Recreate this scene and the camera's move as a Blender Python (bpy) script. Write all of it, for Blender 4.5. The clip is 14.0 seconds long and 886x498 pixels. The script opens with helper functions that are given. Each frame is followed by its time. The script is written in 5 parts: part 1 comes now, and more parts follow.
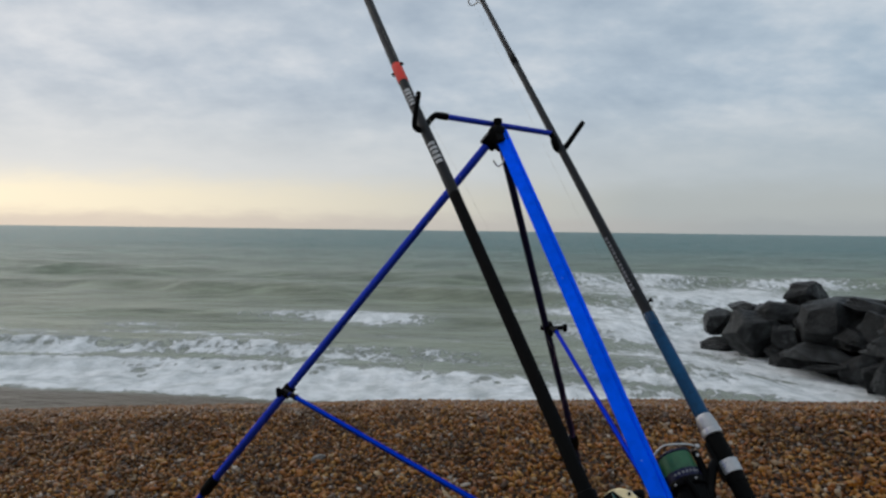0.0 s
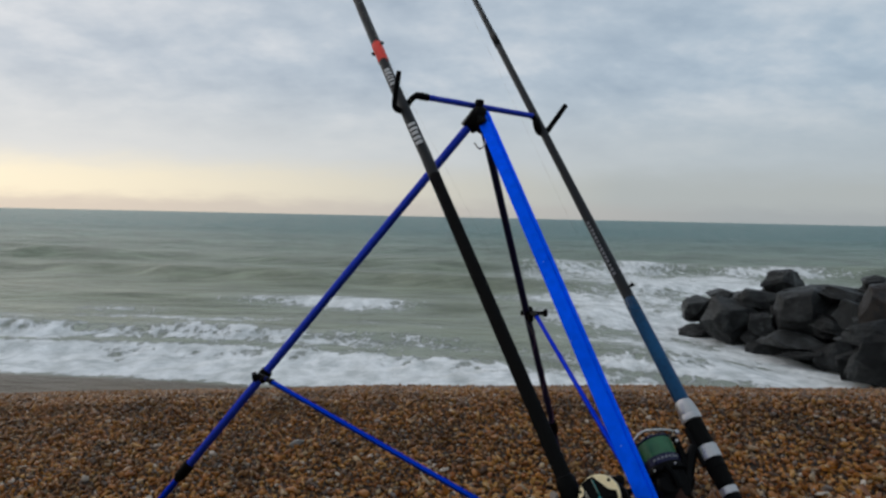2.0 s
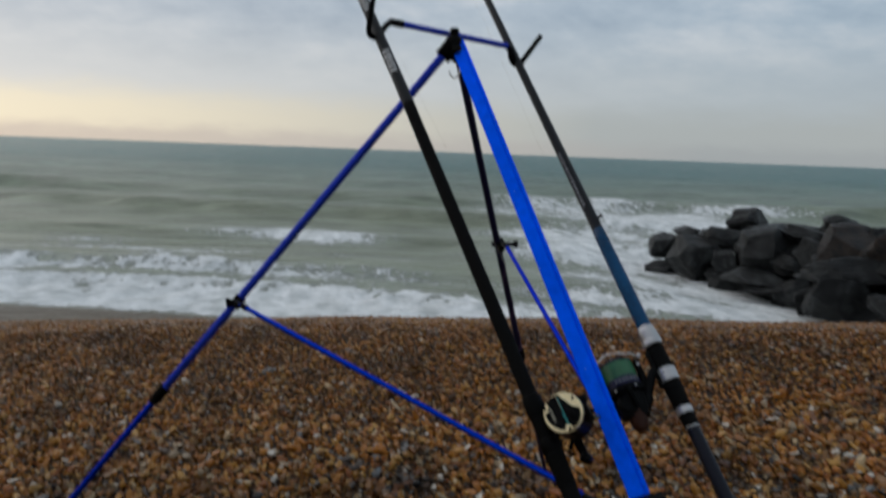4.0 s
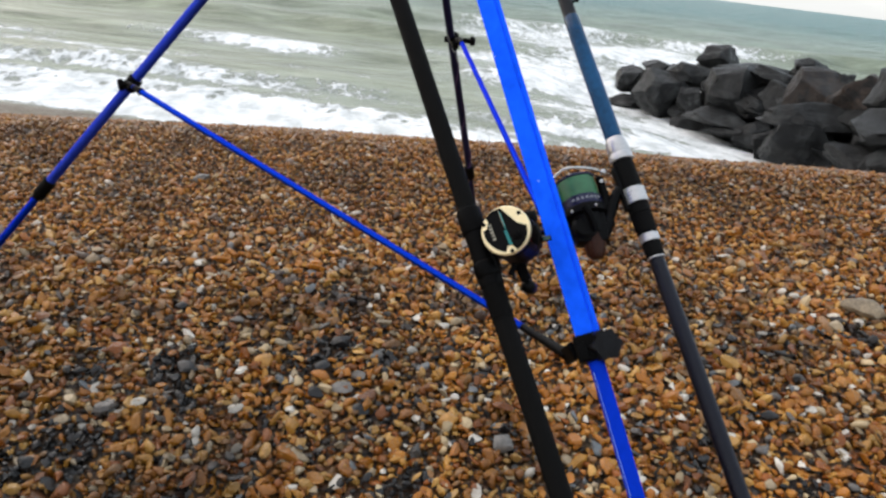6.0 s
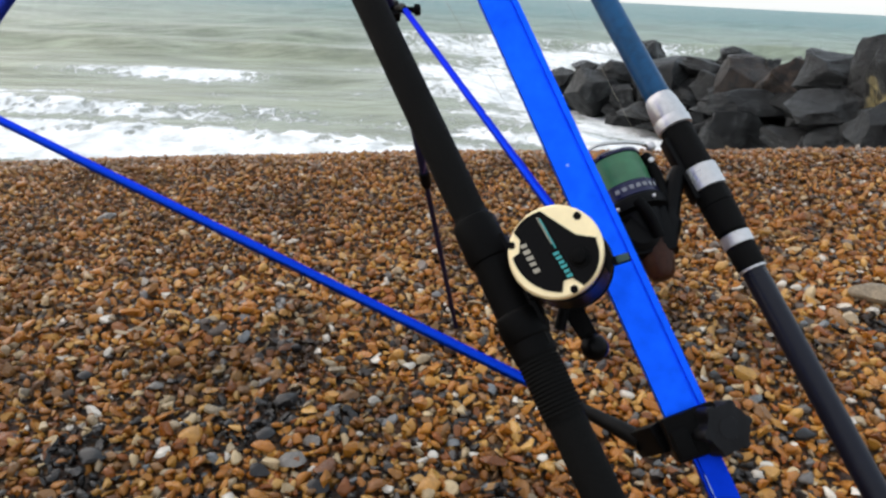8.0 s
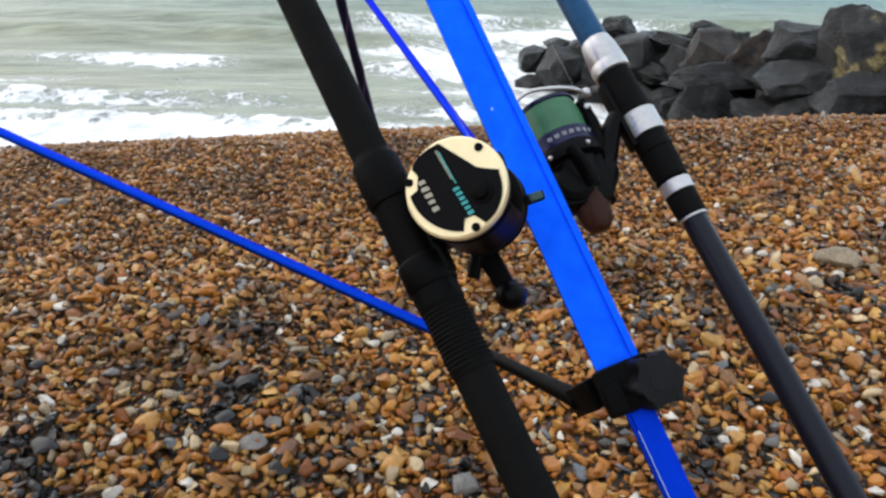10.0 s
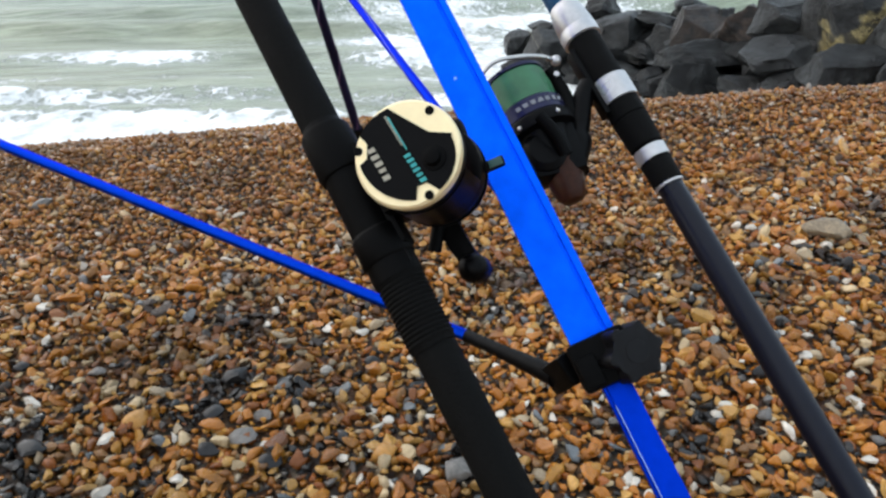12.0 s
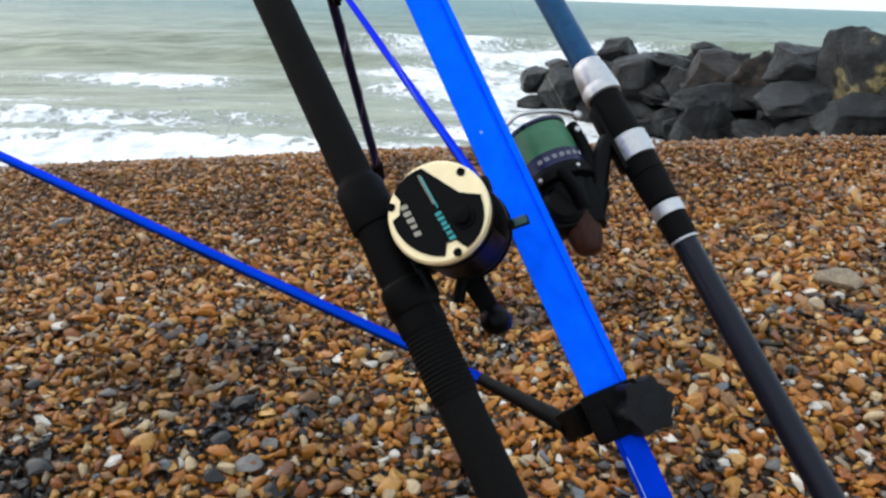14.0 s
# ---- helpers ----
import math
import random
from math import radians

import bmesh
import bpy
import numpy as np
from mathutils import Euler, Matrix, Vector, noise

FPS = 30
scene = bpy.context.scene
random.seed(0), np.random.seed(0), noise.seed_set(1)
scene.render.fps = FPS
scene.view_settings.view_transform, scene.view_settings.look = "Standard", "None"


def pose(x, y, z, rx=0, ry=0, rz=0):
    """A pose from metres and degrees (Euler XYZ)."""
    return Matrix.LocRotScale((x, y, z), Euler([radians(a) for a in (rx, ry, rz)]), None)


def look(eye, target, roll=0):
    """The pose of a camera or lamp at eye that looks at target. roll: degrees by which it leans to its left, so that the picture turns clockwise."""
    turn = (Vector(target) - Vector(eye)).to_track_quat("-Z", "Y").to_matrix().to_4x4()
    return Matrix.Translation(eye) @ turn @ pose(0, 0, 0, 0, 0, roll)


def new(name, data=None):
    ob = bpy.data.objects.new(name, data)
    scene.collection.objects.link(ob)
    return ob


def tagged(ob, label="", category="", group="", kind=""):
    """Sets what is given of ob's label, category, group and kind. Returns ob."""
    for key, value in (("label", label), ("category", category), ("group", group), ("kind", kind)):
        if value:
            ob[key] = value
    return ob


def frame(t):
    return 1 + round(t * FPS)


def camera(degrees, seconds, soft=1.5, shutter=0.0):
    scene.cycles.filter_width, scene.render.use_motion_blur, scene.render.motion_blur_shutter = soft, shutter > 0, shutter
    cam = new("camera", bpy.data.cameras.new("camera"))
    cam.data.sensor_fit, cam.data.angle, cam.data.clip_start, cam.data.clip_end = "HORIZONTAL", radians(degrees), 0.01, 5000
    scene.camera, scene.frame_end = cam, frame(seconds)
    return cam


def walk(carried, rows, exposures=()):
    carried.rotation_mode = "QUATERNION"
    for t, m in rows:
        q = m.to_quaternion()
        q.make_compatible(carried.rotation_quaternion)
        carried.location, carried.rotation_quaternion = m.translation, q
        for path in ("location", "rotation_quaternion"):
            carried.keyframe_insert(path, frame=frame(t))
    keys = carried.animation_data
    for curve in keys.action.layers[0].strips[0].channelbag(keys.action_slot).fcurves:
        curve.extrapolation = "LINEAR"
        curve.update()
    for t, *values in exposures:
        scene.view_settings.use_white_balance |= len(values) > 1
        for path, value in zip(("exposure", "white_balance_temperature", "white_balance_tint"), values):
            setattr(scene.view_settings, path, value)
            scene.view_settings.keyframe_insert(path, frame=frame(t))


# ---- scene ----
cam = camera(63.36, 14.0, soft=2.5, shutter=0.3)
PATH = [
    (0, pose(0.0000, 0.0000, 1.5600, 88.500, -0.735, 0.000)),
    (0.5, pose(-0.0070, 0.0013, 1.5579, 88.140, -0.181, -0.158)),
    (1, pose(0.0037, 0.0023, 1.5540, 87.659, -0.684, -0.541)),
    (1.5, pose(-0.0021, 0.0141, 1.5518, 86.584, -0.783, -1.921)),
    (2, pose(0.0038, 0.0245, 1.5531, 87.414, -1.208, -1.470)),
    (2.5, pose(-0.0021, 0.0107, 1.5860, 92.756, -0.816, 1.431)),
    (3, pose(0.0038, -0.0125, 1.5780, 91.385, -0.842, -0.209)),
    (3.5, pose(-0.0074, -0.0067, 1.5691, 86.776, -1.340, -2.591)),
    (4, pose(-0.0011, 0.0024, 1.5429, 82.281, -2.117, -3.724)),
    (4.1, pose(-0.0003, 0.0039, 1.5287, 79.805, -2.799, -4.569)),
    (4.2, pose(0.0009, 0.0060, 1.5161, 78.216, -3.326, -4.960)),
    (6.3, look((0.0686, 0.3439, 1.4177), (0.3507, 2.1852, 0.6896), 6.981)),
    (6.5, look((0.0614, 0.4506, 1.3846), (0.3943, 2.2889, 0.6707), 5.567)),
    (7, look((0.0501, 0.5239, 1.3841), (0.4351, 2.3988, 0.804), 2.324)),
    (7.5, look((0.0657, 0.5637, 1.3493), (0.4921, 2.4123, 0.7161), 3.414)),
    (8, pose(0.0894, 0.5896, 1.3242, 70.381, -2.698, -12.139)),
    (8.2, pose(0.1008, 0.6030, 1.3128, 69.938, -2.390, -11.513)),
    (10.3, look((0.1489, 0.6091, 1.2895), (0.6461, 2.4043, 0.5615), 1.568)),
    (10.5, look((0.1532, 0.6161, 1.2897), (0.6444, 2.4024, 0.536), 0.993)),
    (11, look((0.16, 0.6131, 1.2884), (0.6586, 2.4029, 0.5481), 0.523)),
    (11.5, look((0.161, 0.6175, 1.2793), (0.6524, 2.4031, 0.5243), 0.300)),
    (12, look((0.1677, 0.6178, 1.2735), (0.6654, 2.4066, 0.5303), -0.050)),
    (12.5, look((0.1651, 0.62, 1.2744), (0.6603, 2.4135, 0.5408), 0.586)),
    (13, look((0.1637, 0.6196, 1.2733), (0.6545, 2.418, 0.5487), 0.838)),
    (13.5, look((0.1632, 0.6197, 1.2724), (0.6551, 2.4246, 0.5649), 1.435)),
    (14, pose(0.1552, 0.6076, 1.2920, 70.620, -1.795, -14.057)),
]

walk(cam, PATH, exposures=[(0.0, -0.05, 6500, 10), (3.4, -0.05, 6500, 10), (4.0, -0.16, 6500, 10), (4.2, -0.08, 6500, 10), (6.3, 1.24, 6950, 14), (7.0, 1.1, 6950, 14), (7.5, 1.18, 6900, 13), (8.2, 1.27, 6800, 13),
                           (10.3, 1.38, 6700, 12), (12.0, 1.38, 6550, 10), (14.0, 1.33, 6500, 10)])

# ---- sky and light ----
SUN_AZ, SUN_EL = radians(-38.0), radians(38.0)      # to the left of straight ahead, behind the cloud
world = bpy.data.worlds.new("overcast_dawn")
scene.world = world
world.use_nodes = True


class Nodes:
    """A thin wrapper that adds and links shader nodes."""

    def __init__(self, tree):
        self.t = tree

    def add(self, kind):
        return self.t.nodes.new(kind)

    def link(self, a, b):
        self.t.links.new(a, b)

    def put(self, socket, value):
        if isinstance(value, bpy.types.NodeSocket):
            self.link(value, socket)
        else:
            socket.default_value = value

    def math(self, op, a, b=0.0, c=0.0, clamp=False):
        n = self.add("ShaderNodeMath")
        n.operation, n.use_clamp = op, clamp
        for s, v in zip(n.inputs, (a, b, c)):
            self.put(s, v)
        return n.outputs[0]

    def mix(self, fac, a, b, blend="MIX"):
        n = self.add("ShaderNodeMix")
        n.data_type, n.blend_type = "RGBA", blend
        self.put(n.inputs[0], fac)
        self.put(n.inputs[6], a if isinstance(a, bpy.types.NodeSocket) else (*a, 1))
        self.put(n.inputs[7], b if isinstance(b, bpy.types.NodeSocket) else (*b, 1))
        return n.outputs[2]

    def noise(self, vec, scale, detail=4.0, rough=0.55, dims="3D"):
        n = self.add("ShaderNodeTexNoise")
        n.noise_dimensions = dims
        n.inputs["Scale"].default_value = scale
        n.inputs["Detail"].default_value = detail
        n.inputs["Roughness"].default_value = rough
        if vec is not None:
            self.link(vec, n.inputs["Vector"])
        return n.outputs["Fac"]

    def ramp(self, fac, stops, interp="LINEAR"):
        n = self.add("ShaderNodeValToRGB")
        n.color_ramp.interpolation = interp
        el = n.color_ramp.elements
        while len(el) < len(stops):
            el.new(0.5)
        for e, (p, c) in zip(el, stops):
            e.position = p
            e.color = (*c, 1) if not isinstance(c, float) else (c, c, c, 1)
        self.put(n.inputs[0], fac)
        return n.outputs[0]

    def scaled(self, vec, s):
        n = self.add("ShaderNodeVectorMath")
        n.operation = "MULTIPLY"
        self.link(vec, n.inputs[0])
        n.inputs[1].default_value = s
        return n.outputs[0]


w = Nodes(world.node_tree)
bg = world.node_tree.nodes["Background"]
way = w.add("ShaderNodeTexCoord").outputs["Generated"]
xyz = w.add("ShaderNodeSeparateXYZ")
w.link(way, xyz.inputs[0])
# the cloud sheet seen in perspective: the direction divided by its height
up = w.math("MAXIMUM", xyz.outputs[2], 0.0)
low = w.math("ADD", up, 0.30)
flat = w.add("ShaderNodeCombineXYZ")
w.link(w.math("DIVIDE", xyz.outputs[0], low), flat.inputs[0])
w.link(w.math("DIVIDE", xyz.outputs[1], low), flat.inputs[1])
lumps = w.noise(flat.outputs[0], 1.5, 5.0, 0.55)
wisps = w.noise(w.scaled(flat.outputs[0], (1.0, 1.15, 1.0)), 4.6, 6.0, 0.60)
cover = w.math("ADD", w.math("MULTIPLY", lumps, 0.6), w.math("MULTIPLY", wisps, 0.4))
side = w.math("MULTIPLY_ADD", xyz.outputs[0], 0.75, 0.5, clamp=True)       # 0 to the left, 1 to the right
grey = w.ramp(cover, [(0.34, (0.335, 0.395, 0.485)), (0.50, (0.49, 0.545, 0.62)), (0.64, (0.665, 0.695, 0.74))])
blue = w.ramp(cover, [(0.36, (0.255, 0.355, 0.47)), (0.50, (0.365, 0.47, 0.58)), (0.62, (0.53, 0.605, 0.685))])
clouds = w.mix(side, grey, blue)
# the paler gap over the horizon, warm where the sun comes up, and a dusky line right on the sea
glow = w.mix(w.ramp(side, [(0.10, 0.0), (0.70, 1.0)]), (0.93, 0.845, 0.66), (0.385, 0.43, 0.455))
haze = w.mix(w.ramp(side, [(0.15, 0.0), (0.8, 1.0)]), (0.67, 0.685, 0.70), (0.415, 0.475, 0.525))
dusk = w.mix(w.ramp(side, [(0.15, 0.0), (0.8, 1.0)]), (0.66, 0.59, 0.52), (0.345, 0.385, 0.415))
edge = w.math("ADD", up, w.math("MULTIPLY_ADD", wisps, 0.03, -0.015))
near = w.ramp(edge, [(0.038, 1.0), (0.085, 0.0)], "EASE")
mid = w.ramp(up, [(0.06, 0.9), (0.20, 0.0)], "EASE")
line = w.ramp(edge, [(0.006, 1.0), (0.030, 0.0)], "EASE")
sheet = w.mix(line, w.mix(near, w.mix(mid, clouds, haze), glow), dusk)
sky = w.add("ShaderNodeTexSky")
sky.sky_type, sky.sun_disc, sky.sun_elevation, sky.sun_rotation = "NISHITA", False, SUN_EL, SUN_AZ
thin = w.mix(1.0, sky.outputs[0], (0.1, 0.1, 0.1), "MULTIPLY")
w.link(w.mix(1.0, w.mix(0.05, sheet, thin), (1.13, 1.10, 1.06), "MULTIPLY"), bg.inputs[0])
bg.inputs[1].default_value = 1.0

sun = new("sun", bpy.data.lights.new("sun", "SUN"))
sun.data.energy, sun.data.angle, sun.data.color = 0.5, radians(60), (1.0, 0.94, 0.86)
sun.matrix_world = look((0, 0, 0), (-math.sin(SUN_AZ) * math.cos(SUN_EL), -math.cos(SUN_AZ) * math.cos(SUN_EL), -math.sin(SUN_EL)))


# ---- materials ----
def material(name):
    m = bpy.data.materials.new(name)
    m.use_nodes = True
    n = Nodes(m.node_tree)
    return m, n, m.node_tree.nodes["Principled BSDF"]


def solid(name, colour, rough=0.5, metal=0.0, wear=0.25, scale=60.0, bump=0.0, spec=0.5):
    """A paint, plastic or metal with mottling at two sizes, smudged gloss and fine relief."""
    m, n, b = material(name)
    co = n.add("ShaderNodeTexCoord").outputs["Object"]
    fine = n.noise(co, scale * 4, 4.0, 0.6)
    broad = n.noise(co, scale * 0.35, 3.0, 0.5)
    both = n.math("ADD", n.math("MULTIPLY", fine, 0.5), n.math("MULTIPLY", broad, 0.5))
    dark = tuple(c * (1 - wear) for c in colour)
    lite = tuple(min(1.0, c * (1 + wear)) for c in colour)
    n.link(n.ramp(both, [(0.35, dark), (0.65, lite)]), b.inputs["Base Color"])
    n.link(n.ramp(broad, [(0.3, max(0.04, rough - 0.1)), (0.7, min(1.0, rough + 0.12))]), b.inputs["Roughness"])
    b.inputs["Metallic"].default_value = metal
    b.inputs["Specular IOR Level"].default_value = spec
    if bump:
        k = n.add("ShaderNodeBump")
        k.inputs["Strength"].default_value = bump
        k.inputs["Distance"].default_value = 0.001
        n.link(fine, k.inputs["Height"])
        n.link(k.outputs[0], b.inputs["Normal"])
    return m


BLUE_IN = solid("blue_inner_leg", (0.0005, 0.028, 0.42), 0.42, 0.92, 0.12, 30.0)


def specked(base, name):
    """The same finish with a few pale grains of sand and salt on it."""
    m = base.copy()
    m.name = name
    n = Nodes(m.node_tree)
    b = m.node_tree.nodes["Principled BSDF"]
    old = b.inputs["Base Color"].links[0].from_socket
    co = n.add("ShaderNodeTexCoord").outputs["Object"]
    v = n.add("ShaderNodeTexVoronoi")
    v.inputs["Scale"].default_value = 55.0
    n.link(co, v.inputs["Vector"])
    grain = n.math("MULTIPLY", n.ramp(v.outputs["Distance"], [(0.05, 1.0), (0.09, 0.0)]), n.ramp(n.noise(co, 22.0, 2.0, 0.5), [(0.50, 0.0), (0.60, 1.0)]))
    n.link(n.mix(n.math("MULTIPLY", grain, 0.55), old, (0.45, 0.60, 0.85)), b.inputs["Base Color"])
    return m


LEG_BLUE = specked(solid("scuffed_blue_aluminium", (0.0008, 0.098, 0.92), 0.44, 0.90, 0.24, 16.0), "blue_anodised_channel")
PALE_BLUE = solid("pale_blue_line", (0.30, 0.45, 0.75), 0.5, 0.0, 0.2, 60.0)
BLUE_TUBE = solid("blue_anodised_tube", (0.0010, 0.036, 0.44), 0.40, 0.92, 0.10, 30.0)
DULL_BLUE = solid("weathered_blue_tube", (0.020, 0.044, 0.40), 0.48, 0.75, 0.18, 24.0)
for blue_metal in (BLUE_IN, LEG_BLUE, BLUE_TUBE, DULL_BLUE):
    blue_metal.node_tree.nodes["Principled BSDF"].inputs["Specular Tint"].default_value = (0.05, 0.22, 1.0, 1.0)
NAVY = solid("navy_anodised_aluminium", (0.006, 0.008, 0.045), 0.4, 0.6, 0.2, 30.0)
PLASTIC = solid("black_moulded_plastic", (0.0016, 0.0016, 0.0017), 0.5, 0.0, 0.3, 80.0, 0.15, 0.05)
KNOB = solid("worn_black_knob", (0.0050, 0.0050, 0.0058), 0.45, 0.0, 0.4, 80.0, 0.2, 0.12)
GLOSS = solid("black_gloss_enamel", (0.0012, 0.0012, 0.0014), 0.42, 0.0, 0.3, 80.0, 0.0, 0.07)
GRIP = solid("black_rubber_grip", (0.0036, 0.0036, 0.0035), 0.72, 0.0, 0.35, 150.0, 0.6, 0.06)
BLANK = solid("charcoal_rod_blank", (0.0095, 0.0105, 0.0125), 0.42, 0.0, 0.25, 60.0, 0.0, 0.14)
TEAL_BLANK = solid("dark_blue_rod_blank", (0.0015, 0.046, 0.118), 0.32, 0.0, 0.35, 25.0, 0.0, 0.18)
BUTT = solid("navy_grey_rod_butt", (0.0026, 0.0036, 0.0095), 0.32, 0.0, 0.2, 40.0, 0.0, 0.20)
RED = solid("red_tape", (0.80, 0.05, 0.03), 0.5, 0.0, 0.1, 60.0)
GREY_PRINT = solid("grey_print", (0.42, 0.42, 0.42), 0.5, 0.0, 0.3, 200.0)
DIM_PRINT = solid("dim_grey_print", (0.16, 0.165, 0.18), 0.5, 0.0, 0.3, 200.0)
SILVER = solid("brushed_silver", (0.46, 0.455, 0.46), 0.36, 0.7, 0.12, 60.0)
STEEL = solid("steel_wire", (0.50, 0.49, 0.47), 0.3, 0.8, 0.15, 60.0)
GOLD = solid("champagne_gold_anodised", (0.84, 0.70, 0.42), 0.40, 0.35, 0.05, 60.0)
TEAL_DARK = solid("dark_teal_plastic", (0.004, 0.045, 0.04), 0.4, 0.0, 0.2, 60.0)
TEAL = solid("teal_print", (0.015, 0.30, 0.30), 0.45, 0.0, 0.1, 60.0)
PALE = solid("pale_print", (0.30, 0.275, 0.215), 0.45, 0.0, 0.15, 60.0)
RED_LINE = solid("red_wound_line", (0.85, 0.035, 0.05), 0.5, 0.0, 0.2, 300.0, 0.4)
BROWN = solid("brown_translucent_plastic", (0.030, 0.010, 0.005), 0.35, 0.0, 0.4, 60.0, 0.0, 0.12)
PURPLE = solid("purple_cord", (0.05, 0.02, 0.07), 0.7, 0.0, 0.3, 200.0)
BLUE_RIM = solid("dark_blue_spool_rim", (0.004, 0.005, 0.034), 0.3, 0.4, 0.15, 60.0)


def wound_green():
    m, n, b = material("green_wound_line")
    co = n.add("ShaderNodeTexCoord").outputs["Object"]
    wv = n.noise(n.scaled(co, (1.0, 1.0, 1.0)), 420.0, 3.0, 0.6)
    big = n.noise(co, 70.0, 2.0, 0.5)
    n.link(n.mix(big, (0.005, 0.060, 0.022), (0.026, 0.150, 0.060)), b.inputs["Base Color"])
    b.inputs["Roughness"].default_value = 0.42
    k = n.add("ShaderNodeBump")
    k.inputs["Strength"].default_value = 0.5
    k.inputs["Distance"].default_value = 0.0008
    n.link(wv, k.inputs["Height"])
    n.link(k.outputs[0], b.inputs["Normal"])
    return m


GREEN_LINE = wound_green()


def pebble_material(per_object):
    m, n, b = material("wet_flint_pebbles")
    if per_object:
        rnd = n.add("ShaderNodeObjectInfo").outputs["Random"]
    else:
        rnd = n.add("ShaderNodeNewGeometry").outputs["Random Per Island"]
    co = n.add("ShaderNodeNewGeometry").outputs["Position"]
    hue = n.ramp(rnd, [(0.0, (0.42, 0.150, 0.018)), (0.09, (0.30, 0.085, 0.009)), (0.17, (0.50, 0.24, 0.045)), (0.27, (0.36, 0.130, 0.018)), (0.36, (0.47, 0.19, 0.026)),
                       (0.46, (0.20, 0.062, 0.009)), (0.53, (0.58, 0.32, 0.085)), (0.62, (0.28, 0.135, 0.045)), (0.70, (0.44, 0.165, 0.022)), (0.77, (0.135, 0.122, 0.115)), (0.80, (0.048, 0.044, 0.042)),
                       (0.83, (0.013, 0.012, 0.012)), (0.86, (0.42, 0.33, 0.22)), (0.915, (0.17, 0.19, 0.21)), (0.935, (0.62, 0.47, 0.28)), (0.97, (0.78, 0.73, 0.66))], "CONSTANT")
    vein = n.noise(co, 90.0, 5.0, 0.65)
    spot = n.noise(co, 26.0, 3.0, 0.5)
    # finer, browner and more even shingle towards the crest
    place = n.add("ShaderNodeSeparateXYZ")
    n.link(co, place.inputs[0])
    along = n.math("ADD", place.outputs[1], n.math("MULTIPLY", n.noise(co, 1.1, 3.0, 0.5), 0.8))
    even = n.math("MULTIPLY_ADD", along, 0.50, -1.35, clamp=True)
    hue = n.mix(n.math("MULTIPLY", even, 0.60), hue, (0.325, 0.145, 0.050))
    mott = n.math("MULTIPLY_ADD", vein, 0.9, 0.55)
    c = n.mix(1.0, hue, n.ramp(mott, [(0.0, 0.0), (1.0, 1.0)]), "MULTIPLY")
    c = n.mix(n.ramp(spot, [(0.58, 0.0), (0.78, 0.5)]), c, (0.10, 0.045, 0.018))
    # damp, darker patches a hand or two wide
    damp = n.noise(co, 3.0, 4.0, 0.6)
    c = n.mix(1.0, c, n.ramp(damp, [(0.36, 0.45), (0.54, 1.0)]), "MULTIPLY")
    # black flints lie together in loose clusters
    drift = n.noise(co, 5.0, 2.0, 0.5)
    for cx, cy, reach, more in ((0.012, 2.20, 0.16, 0.25), (-0.14, 2.95, 0.15, 0.24), (-0.41, 2.20, 0.14, 0.22), (0.11, 2.31, 0.10, 0.18), (0.25, 2.225, 0.08, 0.18), (-0.52, 2.82, 0.14, 0.24), (0.15, 1.99, 0.12, 0.20), (0.34, 2.12, 0.15, -0.22), (0.81, 1.86, 0.30, -0.25), (1.65, 1.95, 0.35, -0.25), (1.33, 1.92, 0.07, 0.20), (1.155, 1.83, 0.06, 0.20)):
        away = n.add("ShaderNodeVectorMath")
        away.operation = "DISTANCE"
        n.link(n.scaled(co, (1.0, 0.8, 0.0)), away.inputs[0])
        away.inputs[1].default_value = (cx, cy * 0.8, 0.0)
        drift = n.math("MULTIPLY_ADD", n.math("MULTIPLY_ADD", away.outputs["Value"], -1.0 / reach, 1.0, clamp=True), more, drift)
    pick = n.math("FRACT", n.math("MULTIPLY", rnd, 37.0))
    dark_here = n.math("GREATER_THAN", n.math("MULTIPLY_ADD", drift, 3.6, -1.62), pick)
    c = n.mix(n.math("MULTIPLY", n.math("MULTIPLY", dark_here, n.math("GREATER_THAN", drift, 0.585)), n.math("SUBTRACT", 1.0, n.math("MULTIPLY_ADD", along, 1.2, -3.2, clamp=True))), c, (0.016, 0.015, 0.015))
    # one wide patch round x -0.8, y 1.75, darkened to 0.60 with a ragged edge
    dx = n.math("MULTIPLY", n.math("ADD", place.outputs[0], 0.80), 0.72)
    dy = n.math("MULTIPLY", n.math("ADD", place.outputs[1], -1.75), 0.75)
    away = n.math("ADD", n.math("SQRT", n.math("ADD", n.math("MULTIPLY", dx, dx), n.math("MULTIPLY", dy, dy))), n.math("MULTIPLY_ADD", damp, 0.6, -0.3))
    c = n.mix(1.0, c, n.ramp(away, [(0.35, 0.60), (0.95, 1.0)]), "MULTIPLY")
    c = n.mix(1.0, c, (0.830, 0.808, 0.765), "MULTIPLY")
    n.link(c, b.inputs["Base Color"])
    b.inputs["Specular IOR Level"].default_value = 0.36
    n.link(n.ramp(spot, [(0.38, 0.10), (0.66, 0.55)]), b.inputs["Roughness"])
    k = n.add("ShaderNodeBump")
    k.inputs["Strength"].default_value = 0.7
    k.inputs["Distance"].default_value = 0.003
    n.link(vein, k.inputs["Height"])
    n.link(k.outputs[0], b.inputs["Normal"])
    return m


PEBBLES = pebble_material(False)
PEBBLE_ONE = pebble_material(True)


